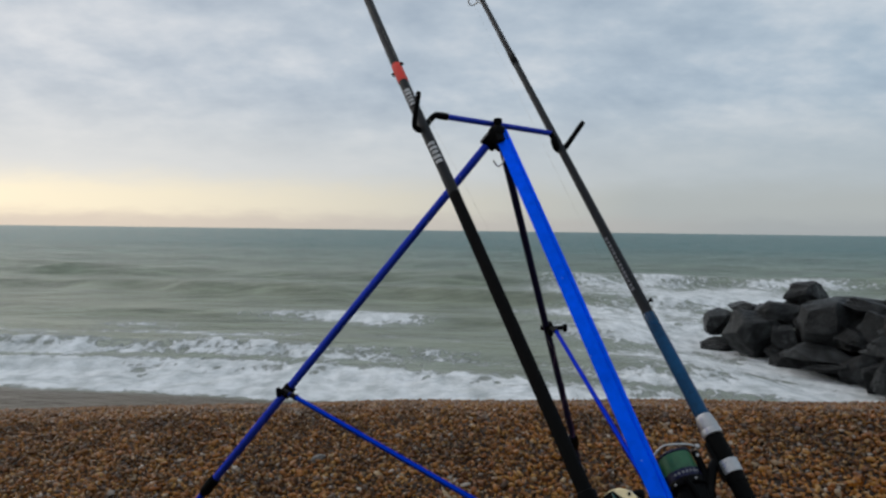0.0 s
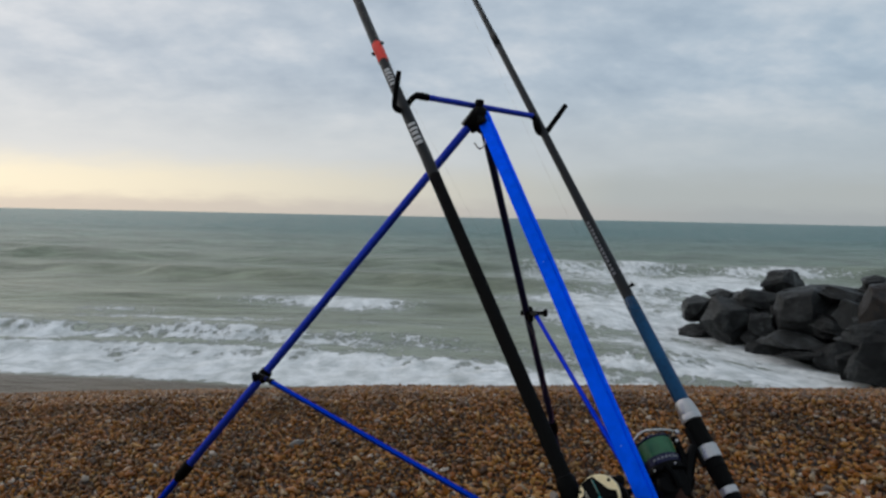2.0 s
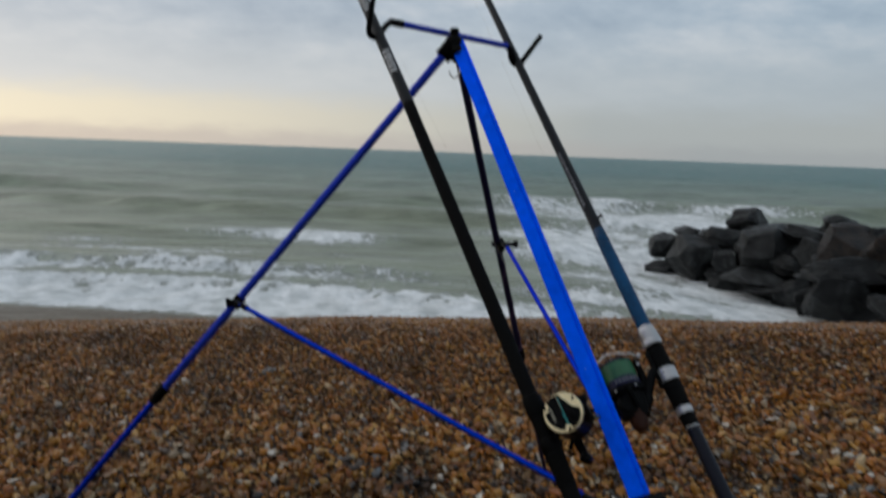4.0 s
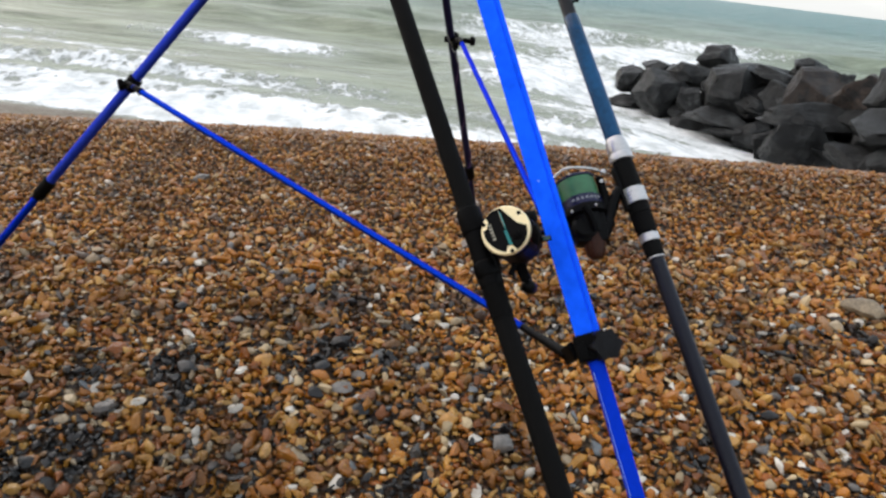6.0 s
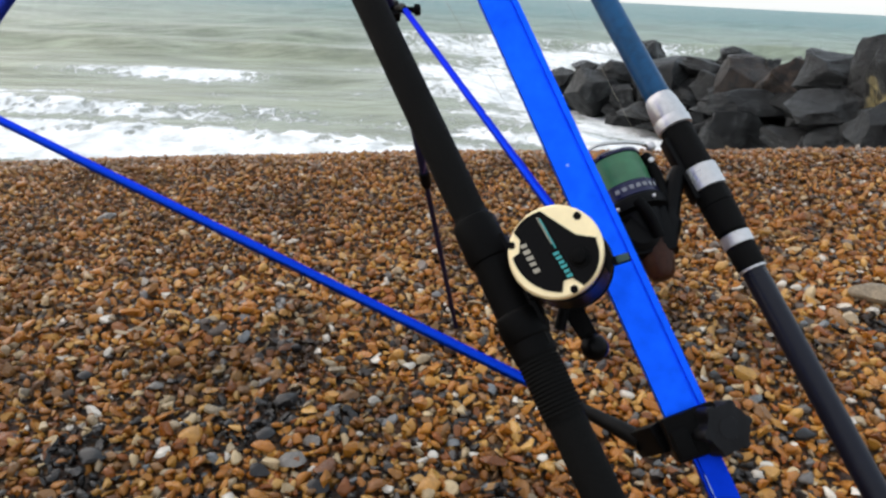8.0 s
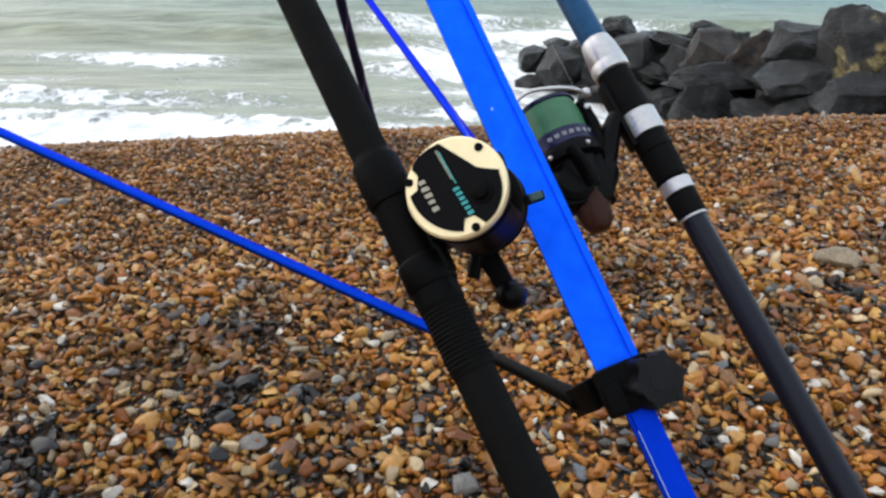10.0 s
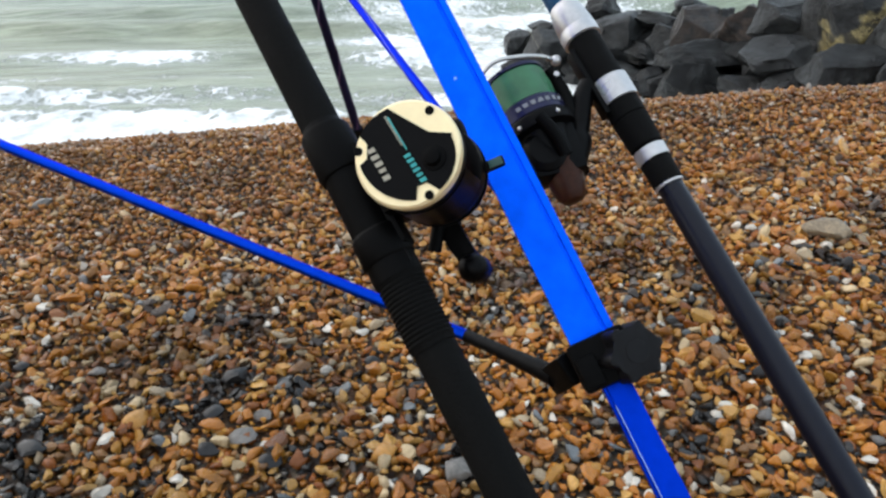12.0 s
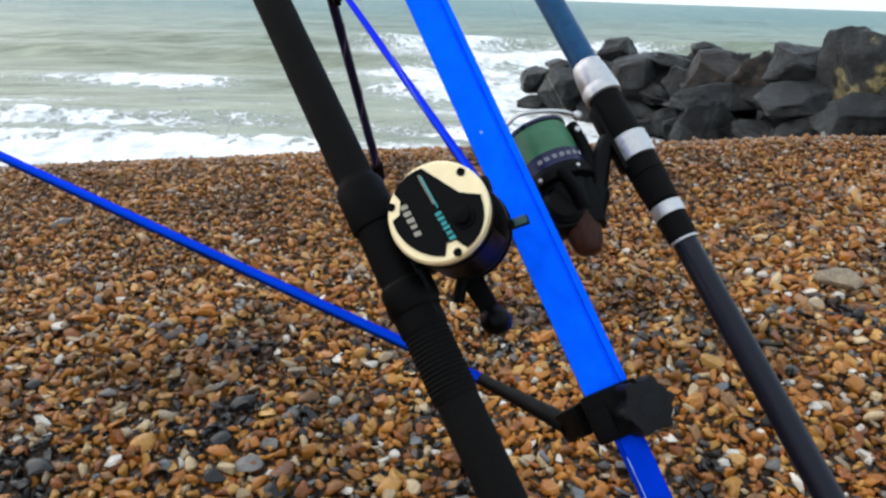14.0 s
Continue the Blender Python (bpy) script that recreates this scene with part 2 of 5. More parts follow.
def bed_material():
    m, n, b = material("shingle_bed")
    co = n.add("ShaderNodeNewGeometry").outputs["Position"]
    v = n.add("ShaderNodeTexVoronoi")
    v.feature = "F1"
    v.inputs["Scale"].default_value = 34.0
    n.link(co, v.inputs["Vector"])
    h = n.add("ShaderNodeSeparateColor")
    n.link(v.outputs["Color"], h.inputs[0])
    # bed colours kept dark as painted shade for the gaps between pebbles
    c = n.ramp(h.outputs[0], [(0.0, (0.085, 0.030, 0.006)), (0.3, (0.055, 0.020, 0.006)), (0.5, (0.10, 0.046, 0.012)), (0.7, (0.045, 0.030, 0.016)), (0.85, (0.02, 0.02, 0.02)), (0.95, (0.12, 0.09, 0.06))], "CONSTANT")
    # shade painted into the joints: each cell darkens towards its rim
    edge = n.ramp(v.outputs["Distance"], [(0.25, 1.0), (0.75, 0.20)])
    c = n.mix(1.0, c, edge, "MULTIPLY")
    # dry, paler shingle farther up and along the beach
    place = n.add("ShaderNodeSeparateXYZ")
    n.link(co, place.inputs[0])
    behind = n.math("MULTIPLY_ADD", place.outputs[1], -2.0, 1.9, clamp=True)
    aside = n.math("MULTIPLY_ADD", n.math("ABSOLUTE", place.outputs[0]), 1.0, -3.6, clamp=True)
    dry = n.ramp(h.outputs[1], [(0.0, (0.30, 0.15, 0.055)), (0.25, (0.21, 0.105, 0.040)), (0.5, (0.36, 0.20, 0.085)), (0.75, (0.13, 0.105, 0.08)), (0.9, (0.42, 0.33, 0.22))], "CONSTANT")
    # paler tones carry the same painted joint shade, only weaker
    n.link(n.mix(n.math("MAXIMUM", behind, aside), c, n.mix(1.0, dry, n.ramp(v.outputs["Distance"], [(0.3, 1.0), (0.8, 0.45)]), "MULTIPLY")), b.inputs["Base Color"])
    b.inputs["Roughness"].default_value = 0.6
    k = n.add("ShaderNodeBump")
    k.invert = True
    k.inputs["Strength"].default_value = 1.0
    k.inputs["Distance"].default_value = 0.02
    n.link(v.outputs["Distance"], k.inputs["Height"])
    n.link(k.outputs[0], b.inputs["Normal"])
    return m


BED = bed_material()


def rock_material(name, warm=0.0, lichen=False):
    m, n, b = material(name)
    rnd = n.add("ShaderNodeObjectInfo").outputs["Random"]
    co = n.add("ShaderNodeTexCoord").outputs["Object"]
    broad = n.noise(co, 1.6, 5.0, 0.6)
    fine = n.noise(co, 14.0, 6.0, 0.7)
    c = n.mix(n.ramp(broad, [(0.4, 0.0), (0.62, 1.0)]), (0.0036, 0.0040, 0.0042), (0.025, 0.0268, 0.0270))
    c = n.mix(warm, c, n.mix(broad, (0.014, 0.007, 0.004), (0.050, 0.024, 0.011)))
    c = n.mix(1.0, c, n.ramp(rnd, [(0.0, 0.65), (1.0, 1.6)]), "MULTIPLY")
    c = n.mix(n.ramp(n.noise(co, 2.4, 5.0, 0.6), [(0.60, 0.0), (0.70, 0.7)]), c, (0.085, 0.088, 0.088))      # dry, paler patches
    if lichen:
        c = n.mix(n.ramp(n.noise(co, 1.1, 4.0, 0.55), [(0.50, 0.0), (0.56, 0.9)]), c, (0.25, 0.20, 0.085))
    c = n.mix(1.0, c, n.ramp(fine, [(0.32, 0.40), (0.68, 1.6)]), "MULTIPLY")
    vein = n.noise(co, 5.0, 6.0, 0.7)
    c = n.mix(n.ramp(vein, [(0.44, 0.85), (0.50, 0.0), (0.56, 0.0)]), c, (0.004, 0.004, 0.0045))
    n.link(c, b.inputs["Base Color"])
    b.inputs["Specular IOR Level"].default_value = 0.30
    n.link(n.ramp(fine, [(0.3, 0.30), (0.7, 0.60)]), b.inputs["Roughness"])
    k = n.add("ShaderNodeBump")
    k.inputs["Strength"].default_value = 0.7
    k.inputs["Distance"].default_value = 0.07
    n.link(n.math("ADD", fine, broad), k.inputs["Height"])
    n.link(k.outputs[0], b.inputs["Normal"])
    return m


ROCK = rock_material("wet_armour_stone")
BROWN_ROCK = rock_material("brown_armour_stone", 0.55)
LICHEN_ROCK = rock_material("armour_stone_with_ochre_lichen", 0.0, True)


def sea_material():
    m, n, b = material("milky_green_sea_with_foam")
    geo = n.add("ShaderNodeNewGeometry")
    pos = geo.outputs["Position"]
    foam_at = n.add("ShaderNodeAttribute")
    foam_at.attribute_name = "foam"
    foam = foam_at.outputs["Fac"]
    silt_at = n.add("ShaderNodeAttribute")
    silt_at.attribute_name = "silt"
    silt = silt_at.outputs["Fac"]
    # water: silty and pale by the shore, deeper green-blue far out
    deep = n.mix(n.noise(n.scaled(pos, (0.05, 0.25, 0.1)), 1.0, 4.0, 0.6), (0.020, 0.096, 0.094), (0.066, 0.168, 0.146))
    pale = n.mix(n.noise(n.scaled(pos, (0.3, 0.9, 0.5)), 1.0, 4.0, 0.6), (0.168, 0.190, 0.130), (0.285, 0.308, 0.235))
    water = n.mix(silt, deep, pale)
    # streaks of silt and fine spent foam drawn out along the swell
    streak = n.noise(n.scaled(pos, (0.45, 1.5, 0.5)), 1.0, 7.0, 0.72)
    water = n.mix(1.0, water, n.ramp(streak, [(0.36, 0.70), (0.50, 1.0), (0.64, 1.40)]), "MULTIPLY")
    wash_at = n.add("ShaderNodeAttribute")
    wash_at.attribute_name = "wash"
    water = n.mix(wash_at.outputs["Fac"], water, (0.125, 0.098, 0.072))
    # water full of air round the foam is milky
    water = n.mix(n.ramp(foam, [(0.22, 0.0), (0.70, 0.55)]), water, (0.47, 0.50, 0.45))
    # foam: torn lace between the thick parts
    st = n.scaled(pos, (1.35, 0.85, 1.0))
    lace = n.noise(st, 1.6, 8.0, 0.70)
    tear = n.noise(st, 4.5, 6.0, 0.7)
    bent = n.add("ShaderNodeVectorMath")
    bent.operation = "MULTIPLY_ADD"
    swirl = n.add("ShaderNodeTexNoise")
    swirl.inputs["Scale"].default_value = 1.3
    swirl.inputs["Detail"].default_value = 4.0
    n.link(st, swirl.inputs["Vector"])
    n.link(swirl.outputs["Color"], bent.inputs[0])
    bent.inputs[1].default_value = (0.9, 0.9, 0.9)
    n.link(st, bent.inputs[2])
    cells = n.add("ShaderNodeTexVoronoi")
    cells.feature = "DISTANCE_TO_EDGE"
    cells.inputs["Scale"].default_value = 2.6
    n.link(bent.outputs[0], cells.inputs["Vector"])
    web = n.ramp(cells.outputs["Distance"], [(0.0, 0.78), (0.10, 0.50), (0.45, 0.28)])
    warp = n.math("ADD", n.math("MULTIPLY", lace, 0.40), n.math("ADD", n.math("MULTIPLY", tear, 0.40), n.math("MULTIPLY", web, 0.24)))
    cut = n.math("SUBTRACT", 1.0, foam)
    lvl = n.math("SUBTRACT", warp, n.math("MULTIPLY_ADD", cut, 0.52, 0.27))
    amount = n.ramp(lvl, [(0.0, 0.0), (0.075, 1.0)])
    # soft grey shading of the foam, painted into its white by noise
    white = n.mix(n.ramp(n.noise(n.scaled(pos, (1.3, 0.9, 1.0)), 2.2, 6.0, 0.65), [(0.36, 0.0), (0.62, 1.0)]), (0.56, 0.58, 0.57), (0.93, 0.935, 0.93))
    n.link(n.mix(amount, water, white), b.inputs["Base Color"])
    n.link(n.ramp(amount, [(0.0, 0.30), (1.0, 0.9)]), b.inputs["Roughness"])
    b.inputs["IOR"].default_value = 1.26
    b.inputs["Specular IOR Level"].default_value = 0.12
    chop = n.math("ADD", n.math("MULTIPLY", n.noise(n.scaled(pos, (1.0, 2.4, 1.0)), 1.3, 6.0, 0.6), 1.0), n.math("MULTIPLY", n.noise(n.scaled(pos, (1.0, 1.8, 1.0)), 0.25, 3.0, 0.5), 2.5))
    k = n.add("ShaderNodeBump")
    k.inputs["Strength"].default_value = 0.8
    k.inputs["Distance"].default_value = 0.22
    n.link(n.math("ADD", chop, n.math("MULTIPLY", amount, 0.35)), k.inputs["Height"])
    n.link(k.outputs[0], b.inputs["Normal"])
    return m


SEA = sea_material()


# ---- small builders ----
def part(name, bm, mat, parent=None, label="", smooth=True):
    """Links a bmesh as ONE mesh object, under a thing or a part."""
    me = bpy.data.meshes.new(name)
    bm.to_mesh(me)
    bm.free()
    me.materials.append(mat)
    if smooth:
        me.polygons.foreach_set("use_smooth", [True] * len(me.polygons))
        me.set_sharp_from_angle(angle=radians(38))
    ob = new(name, me)
    if parent is not None:
        ob.parent = parent
        ob.matrix_parent_inverse = Matrix.Translation(-base_of(parent))
    if label:
        ob["label"] = label
    return ob


BASES = {}


def base_of(ob):
    while ob.parent is not None:
        ob = ob.parent
    return BASES.get(ob.name, Vector((0, 0, 0)))


def thing(name, base, label, category, group=""):
    ob = new(name)
    ob.empty_display_size = 0.05
    ob.location = base
    BASES[ob.name] = Vector(base)
    return tagged(ob, label, category, group)


def sub(name, bm, mat, parent, label="", smooth=True):
    """A sub-part: a mesh under a part."""
    ob = part(name, bm, mat, None, label, smooth)
    ob.parent = parent
    ob.matrix_parent_inverse = Matrix.Identity(4)
    return ob


def frame_of(origin, axis, facing):
    """A matrix with Z along axis and Y as near to facing as it can be."""
    z = Vector(axis).normalized()
    y = Vector(facing) - z * Vector(facing).dot(z)
    y.normalize()
    x = y.cross(z)
    m = Matrix((x, y, z)).transposed().to_4x4()
    m.translation = Vector(origin)
    return m


def lathe(bm, m, profile, seg=24, caps=True):
    """Turns (z, radius) pairs round the Z axis of m."""
    rings = []
    for z, r in profile:
        rings.append([bm.verts.new(m @ Vector((r * math.cos(2 * math.pi * i / seg), r * math.sin(2 * math.pi * i / seg), z))) for i in range(seg)])
    for a, b in zip(rings, rings[1:]):
        for i in range(seg):
            j = (i + 1) % seg
            bm.faces.new((a[i], a[j], b[j], b[i]))
    if caps:
        bm.faces.new(list(reversed(rings[0])))
        bm.faces.new(rings[-1])
    return bm


def sweep(bm, pts, radius, seg=12, closed=False):
    """A round bar along points; radius is one number or one for each point."""
    pts = [Vector(p) for p in pts]
    n = len(pts)
    rs = radius if isinstance(radius, (list, tuple)) else [radius] * n
    side = None
    rings = []
    for i, p in enumerate(pts):
        a = pts[(i - 1) % n] if (closed or i > 0) else p
        b = pts[(i + 1) % n] if (closed or i < n - 1) else p
        d = (b - a).normalized()
        if side is None:
            side = d.orthogonal().normalized()
        side = (side - d * side.dot(d)).normalized()
        other = d.cross(side)
        rings.append([bm.verts.new(p + (side * math.cos(2 * math.pi * k / seg) + other * math.sin(2 * math.pi * k / seg)) * rs[i]) for k in range(seg)])
    pairs = list(zip(rings, rings[1:])) + ([(rings[-1], rings[0])] if closed else [])
    for a, b in pairs:
        for k in range(seg):
            j = (k + 1) % seg
            bm.faces.new((a[k], a[j], b[j], b[k]))
    if not closed:
        bm.faces.new(list(reversed(rings[0])))
        bm.faces.new(rings[-1])
    return bm


def arc_points(pts, steps=6):
    """A smooth curve through the given points."""
    pts = [Vector(p) for p in pts]
    out = []
    for i in range(len(pts) - 1):
        p0, p1, p2, p3 = pts[max(i - 1, 0)], pts[i], pts[i + 1], pts[min(i + 2, len(pts) - 1)]
        for s in range(steps):
            t = s / steps
            out.append(0.5 * ((2 * p1) + (p2 - p0) * t + (2 * p0 - 5 * p1 + 4 * p2 - p3) * t * t + (3 * p1 - p0 - 3 * p2 + p3) * t ** 3))
    out.append(pts[-1])
    return out


def prism(bm, m, outline, z0, z1, bevel=0.0):
    """A flat outline (x, y) drawn out along Z of m, with softened edges."""
    lo = [bm.verts.new(m @ Vector((x, y, z0))) for x, y in outline]
    hi = [bm.verts.new(m @ Vector((x, y, z1))) for x, y in outline]
    n = len(outline)
    faces = [bm.faces.new(list(reversed(lo))), bm.faces.new(hi)]
    for i in range(n):
        j = (i + 1) % n
        faces.append(bm.faces.new((lo[i], lo[j], hi[j], hi[i])))
    if bevel:
        edges = {e for f in faces[:2] for e in f.edges}
        bmesh.ops.bevel(bm, geom=list(edges), offset=bevel, segments=2, affect="EDGES", profile=0.6)
    return bm


def block(bm, m, sx, sy, sz, bevel=0.002):
    """A rounded box centred on m."""
    made = bmesh.ops.create_cube(bm, size=1.0, matrix=m @ Matrix.Diagonal((sx, sy, sz, 1)))
    edges = {e for v in made["verts"] for e in v.link_edges}
    bmesh.ops.bevel(bm, geom=list(edges), offset=bevel, segments=2, affect="EDGES", profile=0.6)
    return bm


def ball(bm, m, r, seg=16):
    bmesh.ops.create_uvsphere(bm, u_segments=seg, v_segments=seg // 2 + 2, radius=r, matrix=m)
    return bm


def round_outline(r, seg=32, lobes=0, depth=0.0):
    return [((r + depth * math.cos(lobes * a)) * math.cos(a), (r + depth * math.cos(lobes * a)) * math.sin(a)) for a in (2 * math.pi * i / seg for i in range(seg))]


# ---- the beach ----
SHORE = 0.155                 # the shore runs this much nearer for each metre to the right
CREST, SEA_LEVEL = 3.965, -0.8


def ground_height(x, y):
    """Shingle that rises gently to a crest and falls steeply to the sea (arrays or numbers)."""
    x, y = np.asarray(x, float), np.asarray(y, float)
    xc = np.clip(x, -8, 8)
    v = y + SHORE * xc + 0.012 * np.clip(xc, 0, 6) ** 2
    yy = np.clip(np.minimum(v, CREST) - SHORE * xc, -4, 6)
    up_to = -0.105 + 0.0765 * xc + 0.1593 * yy
    d = np.maximum(v - CREST, 0.0)
    fall = np.where(d < 0.3, 0.215 * d * d / 0.6, 0.215 * (d - 0.15)) + 0.14 * np.maximum(d - 2.3, 0.0)
    dip = 0.021 * np.clip(-x - 0.4, 0, 4) * np.clip((v - 2.9) / 1.3, 0, 1)      # the berm is lower to the left
    z = up_to - np.minimum(fall, 3.0) - dip
    return z + 0.012 * np.sin(1.9 * x + 0.7 * y) * np.cos(2.3 * y - 0.8 * x)


def add_ground():
    xs = np.concatenate([[-400, -120, -40, -16], np.linspace(-8, 8, 161), [16, 40, 120, 400]])
    ys = np.concatenate([[-400, -100, -30, -10], np.linspace(-3, 14, 171), [20, 60]])
    gx, gy = np.meshgrid(xs, ys)
    gz = ground_height(gx, gy) - 0.012
    verts = np.stack([gx, gy, gz], -1).reshape(-1, 3)
    w_, h_ = len(xs), len(ys)
    idx = np.arange(w_ * h_).reshape(h_, w_)
    faces = np.stack([idx[:-1, :-1], idx[:-1, 1:], idx[1:, 1:], idx[1:, :-1]], -1).reshape(-1, 4)
    me = bpy.data.meshes.new("ground")
    me.from_pydata(verts.tolist(), [], faces.tolist())
    me.polygons.foreach_set("use_smooth", [True] * len(me.polygons))
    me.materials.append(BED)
    return tagged(new("ground", me), "brown wet shingle beach rising to a crest above the sea", "beach", kind="structure")


GROUND = add_ground()


# ---- the sea ----
def add_sea():
    az = np.radians(np.linspace(-80, 80, 400))
    rad = np.concatenate([np.linspace(6.0, 40.0, 230), np.geomspace(40.5, 4600.0, 90)])
    a, r = np.meshgrid(az, rad)
    x, y = r * np.sin(a), r * np.cos(a)
    v = y + SHORE * x
    flat_v = np.array([[noise.noise((px * 0.09, pv * 0.05, 0.0)) for px, pv in zip(rx, rv)] for rx, rv in zip(x, v)])
    fine = np.array([[noise.noise((px * 0.35, pv * 0.5, 4.0)) for px, pv in zip(rx, rv)] for rx, rv in zip(x, v)])
    vv = v + 2.4 * flat_v + 0.7 * fine
    fade = np.exp(-np.maximum(r - 60, 0) / 200)
    z = np.zeros_like(v)
    foam = np.zeros_like(v)
    # swell lines: place of the crest, width, height, foam on the face
    for c, wd, h, fo in ((11.0, 0.8, 0.10, 0.95), (13.2, 1.0, 0.20, 0.46), (18.6, 1.2, 0.26, 0.30), (25.5, 1.8, 0.40, 0.05), (34.0, 2.2, 0.62, 0.0), (48.0, 3.4, 0.45, 0.0), (66.0, 4.6, 0.45, 0.0), (92.0, 6.0, 0.45, 0.0)):
        d = vv - c
        steep = np.where(d < 0, d / (0.55 * wd), d / (1.5 * wd))
        line = np.exp(-steep ** 2)
        along = 0.75 + 0.6 * np.array([[noise.noise((px * 0.06, c, 7.0)) for px in rx] for rx in x])
        z += h * line * along * (1 + (0.5 if c < 14 else 0.08) * fine)
        foam = np.maximum(foam, fo * np.exp(-(np.where(d < 0, d / (1.6 * wd), d / (1.0 * wd))) ** 2) * np.clip(along, 0.2, 1.2))
    z += fade * (0.05 * fine + 0.10 * flat_v)
    # wash near the shore and round the rocks
    ridge = 0.12 * np.sin(vv * 3.1 + 2.0 * flat_v)                  # foam drawn out in lines along the shore
    foam = np.maximum(foam, 0.95 * np.clip((11.6 - vv) / 1.1, 0, 1) ** 0.6 + 0.26 * fine)
    foam = np.maximum(foam, (0.54 + 1.2 * ridge) * np.clip((14.0 - vv) / 1.6, 0, 1) + 0.42 * fine + 0.15 * flat_v)
    foam = np.maximum(foam, (0.42 + ridge) * np.clip((18.5 - vv) / 3.0, 0, 1) + 0.34 * fine + 0.12 * flat_v)
    # a torn patch of spent foam on the back of an older wave
    patch = np.exp(-((x + 2.6) / 3.4) ** 2 - ((v - 18.6) / 2.0) ** 2)
    foam = np.maximum(foam, 0.70 * patch + 0.55 * fine * patch)
    dx = x - (6.0 + (16.5 - y) * 0.10)
    by_rocks = np.exp(-np.maximum(np.abs(dx) - 1.4, 0) / 3.2) * np.clip((25.0 - y) / 4.0, 0, 1)
    foam = np.maximum(foam, 0.76 * by_rocks + 0.42 * fine * by_rocks)
    out_there = np.exp(-((x - 9.5) / 7.5) ** 2 - ((v - 28.0) / 10.0) ** 2)
    foam = np.maximum(foam, 0.84 * out_there + 0.42 * fine * out_there)
    # a wave breaking beyond the end of the groyne
    beyond = np.exp(-((x - 15.5) / 5.0) ** 2 - ((vv - 33.0) / 1.5) ** 2)
    foam = np.maximum(foam, 0.70 * beyond + 0.40 * fine * beyond)
    foam = np.maximum(foam, 0.18 + 0.16 * fine * np.clip((40 - v) / 20, 0, 1)) * np.clip((60 - v) / 25, 0, 1)
    # the thin brown backwash at the water's edge
    edge_v = v + 0.5 * fine + 0.35 * flat_v
    wash = np.clip((9.55 - 0.05 * x - edge_v) / 0.4, 0, 1)
    foam = foam * (1 - 0.75 * wash)
    silt = np.clip(1.1 - (v - 14) / 95.0, 0, 1) ** 1.4
    # broken water is lumpy
    lumps_ = np.array([[noise.noise((px * 1.5, pv * 1.1, 9.0)) + 0.6 * noise.noise((px * 3.4, pv * 2.6, 2.0)) for px, pv in zip(rx, rv)] for rx, rv in zip(x, v)])
    z += 0.11 * lumps_ * np.clip(foam - 0.35, 0, 0.6) * np.clip((24.0 - v) / 8.0, 0, 1) * np.clip((v - 8.8) / 1.5, 0, 1)
    foam = foam + 0.22 * lumps_ * np.clip(foam - 0.2, 0, 0.5)
    # the water draws down in the lee of the boulders
    lee = np.exp(-(np.maximum(np.abs(x - (6.6 + (13.0 - y) * 0.15)) - 0.8, 0) / 1.0) ** 2) * np.clip((18.0 - y) / 2.0, 0, 1)
    z = z * (1 - lee) - 0.13 * lee
    verts = np.stack([x, y, z + SEA_LEVEL], -1).reshape(-1, 3)
    h_, w_ = x.shape
    idx = np.arange(w_ * h_).reshape(h_, w_)
    faces = np.stack([idx[:-1, :-1], idx[:-1, 1:], idx[1:, 1:], idx[1:, :-1]], -1).reshape(-1, 4)[:, ::-1]
    me = bpy.data.meshes.new("water")
    me.from_pydata(verts.tolist(), [], faces.tolist())
    for key, val in (("foam", foam), ("silt", silt), ("wash", wash)):
        at = me.attributes.new(key, "FLOAT", "POINT")
        at.data.foreach_set("value", val.reshape(-1).astype(np.float32))
    me.polygons.foreach_set("use_smooth", [True] * len(me.polygons))
    me.materials.append(SEA)
    return tagged(new("water", me), "grey-green choppy sea with white surf along the shore", "sea", kind="structure")


add_sea()


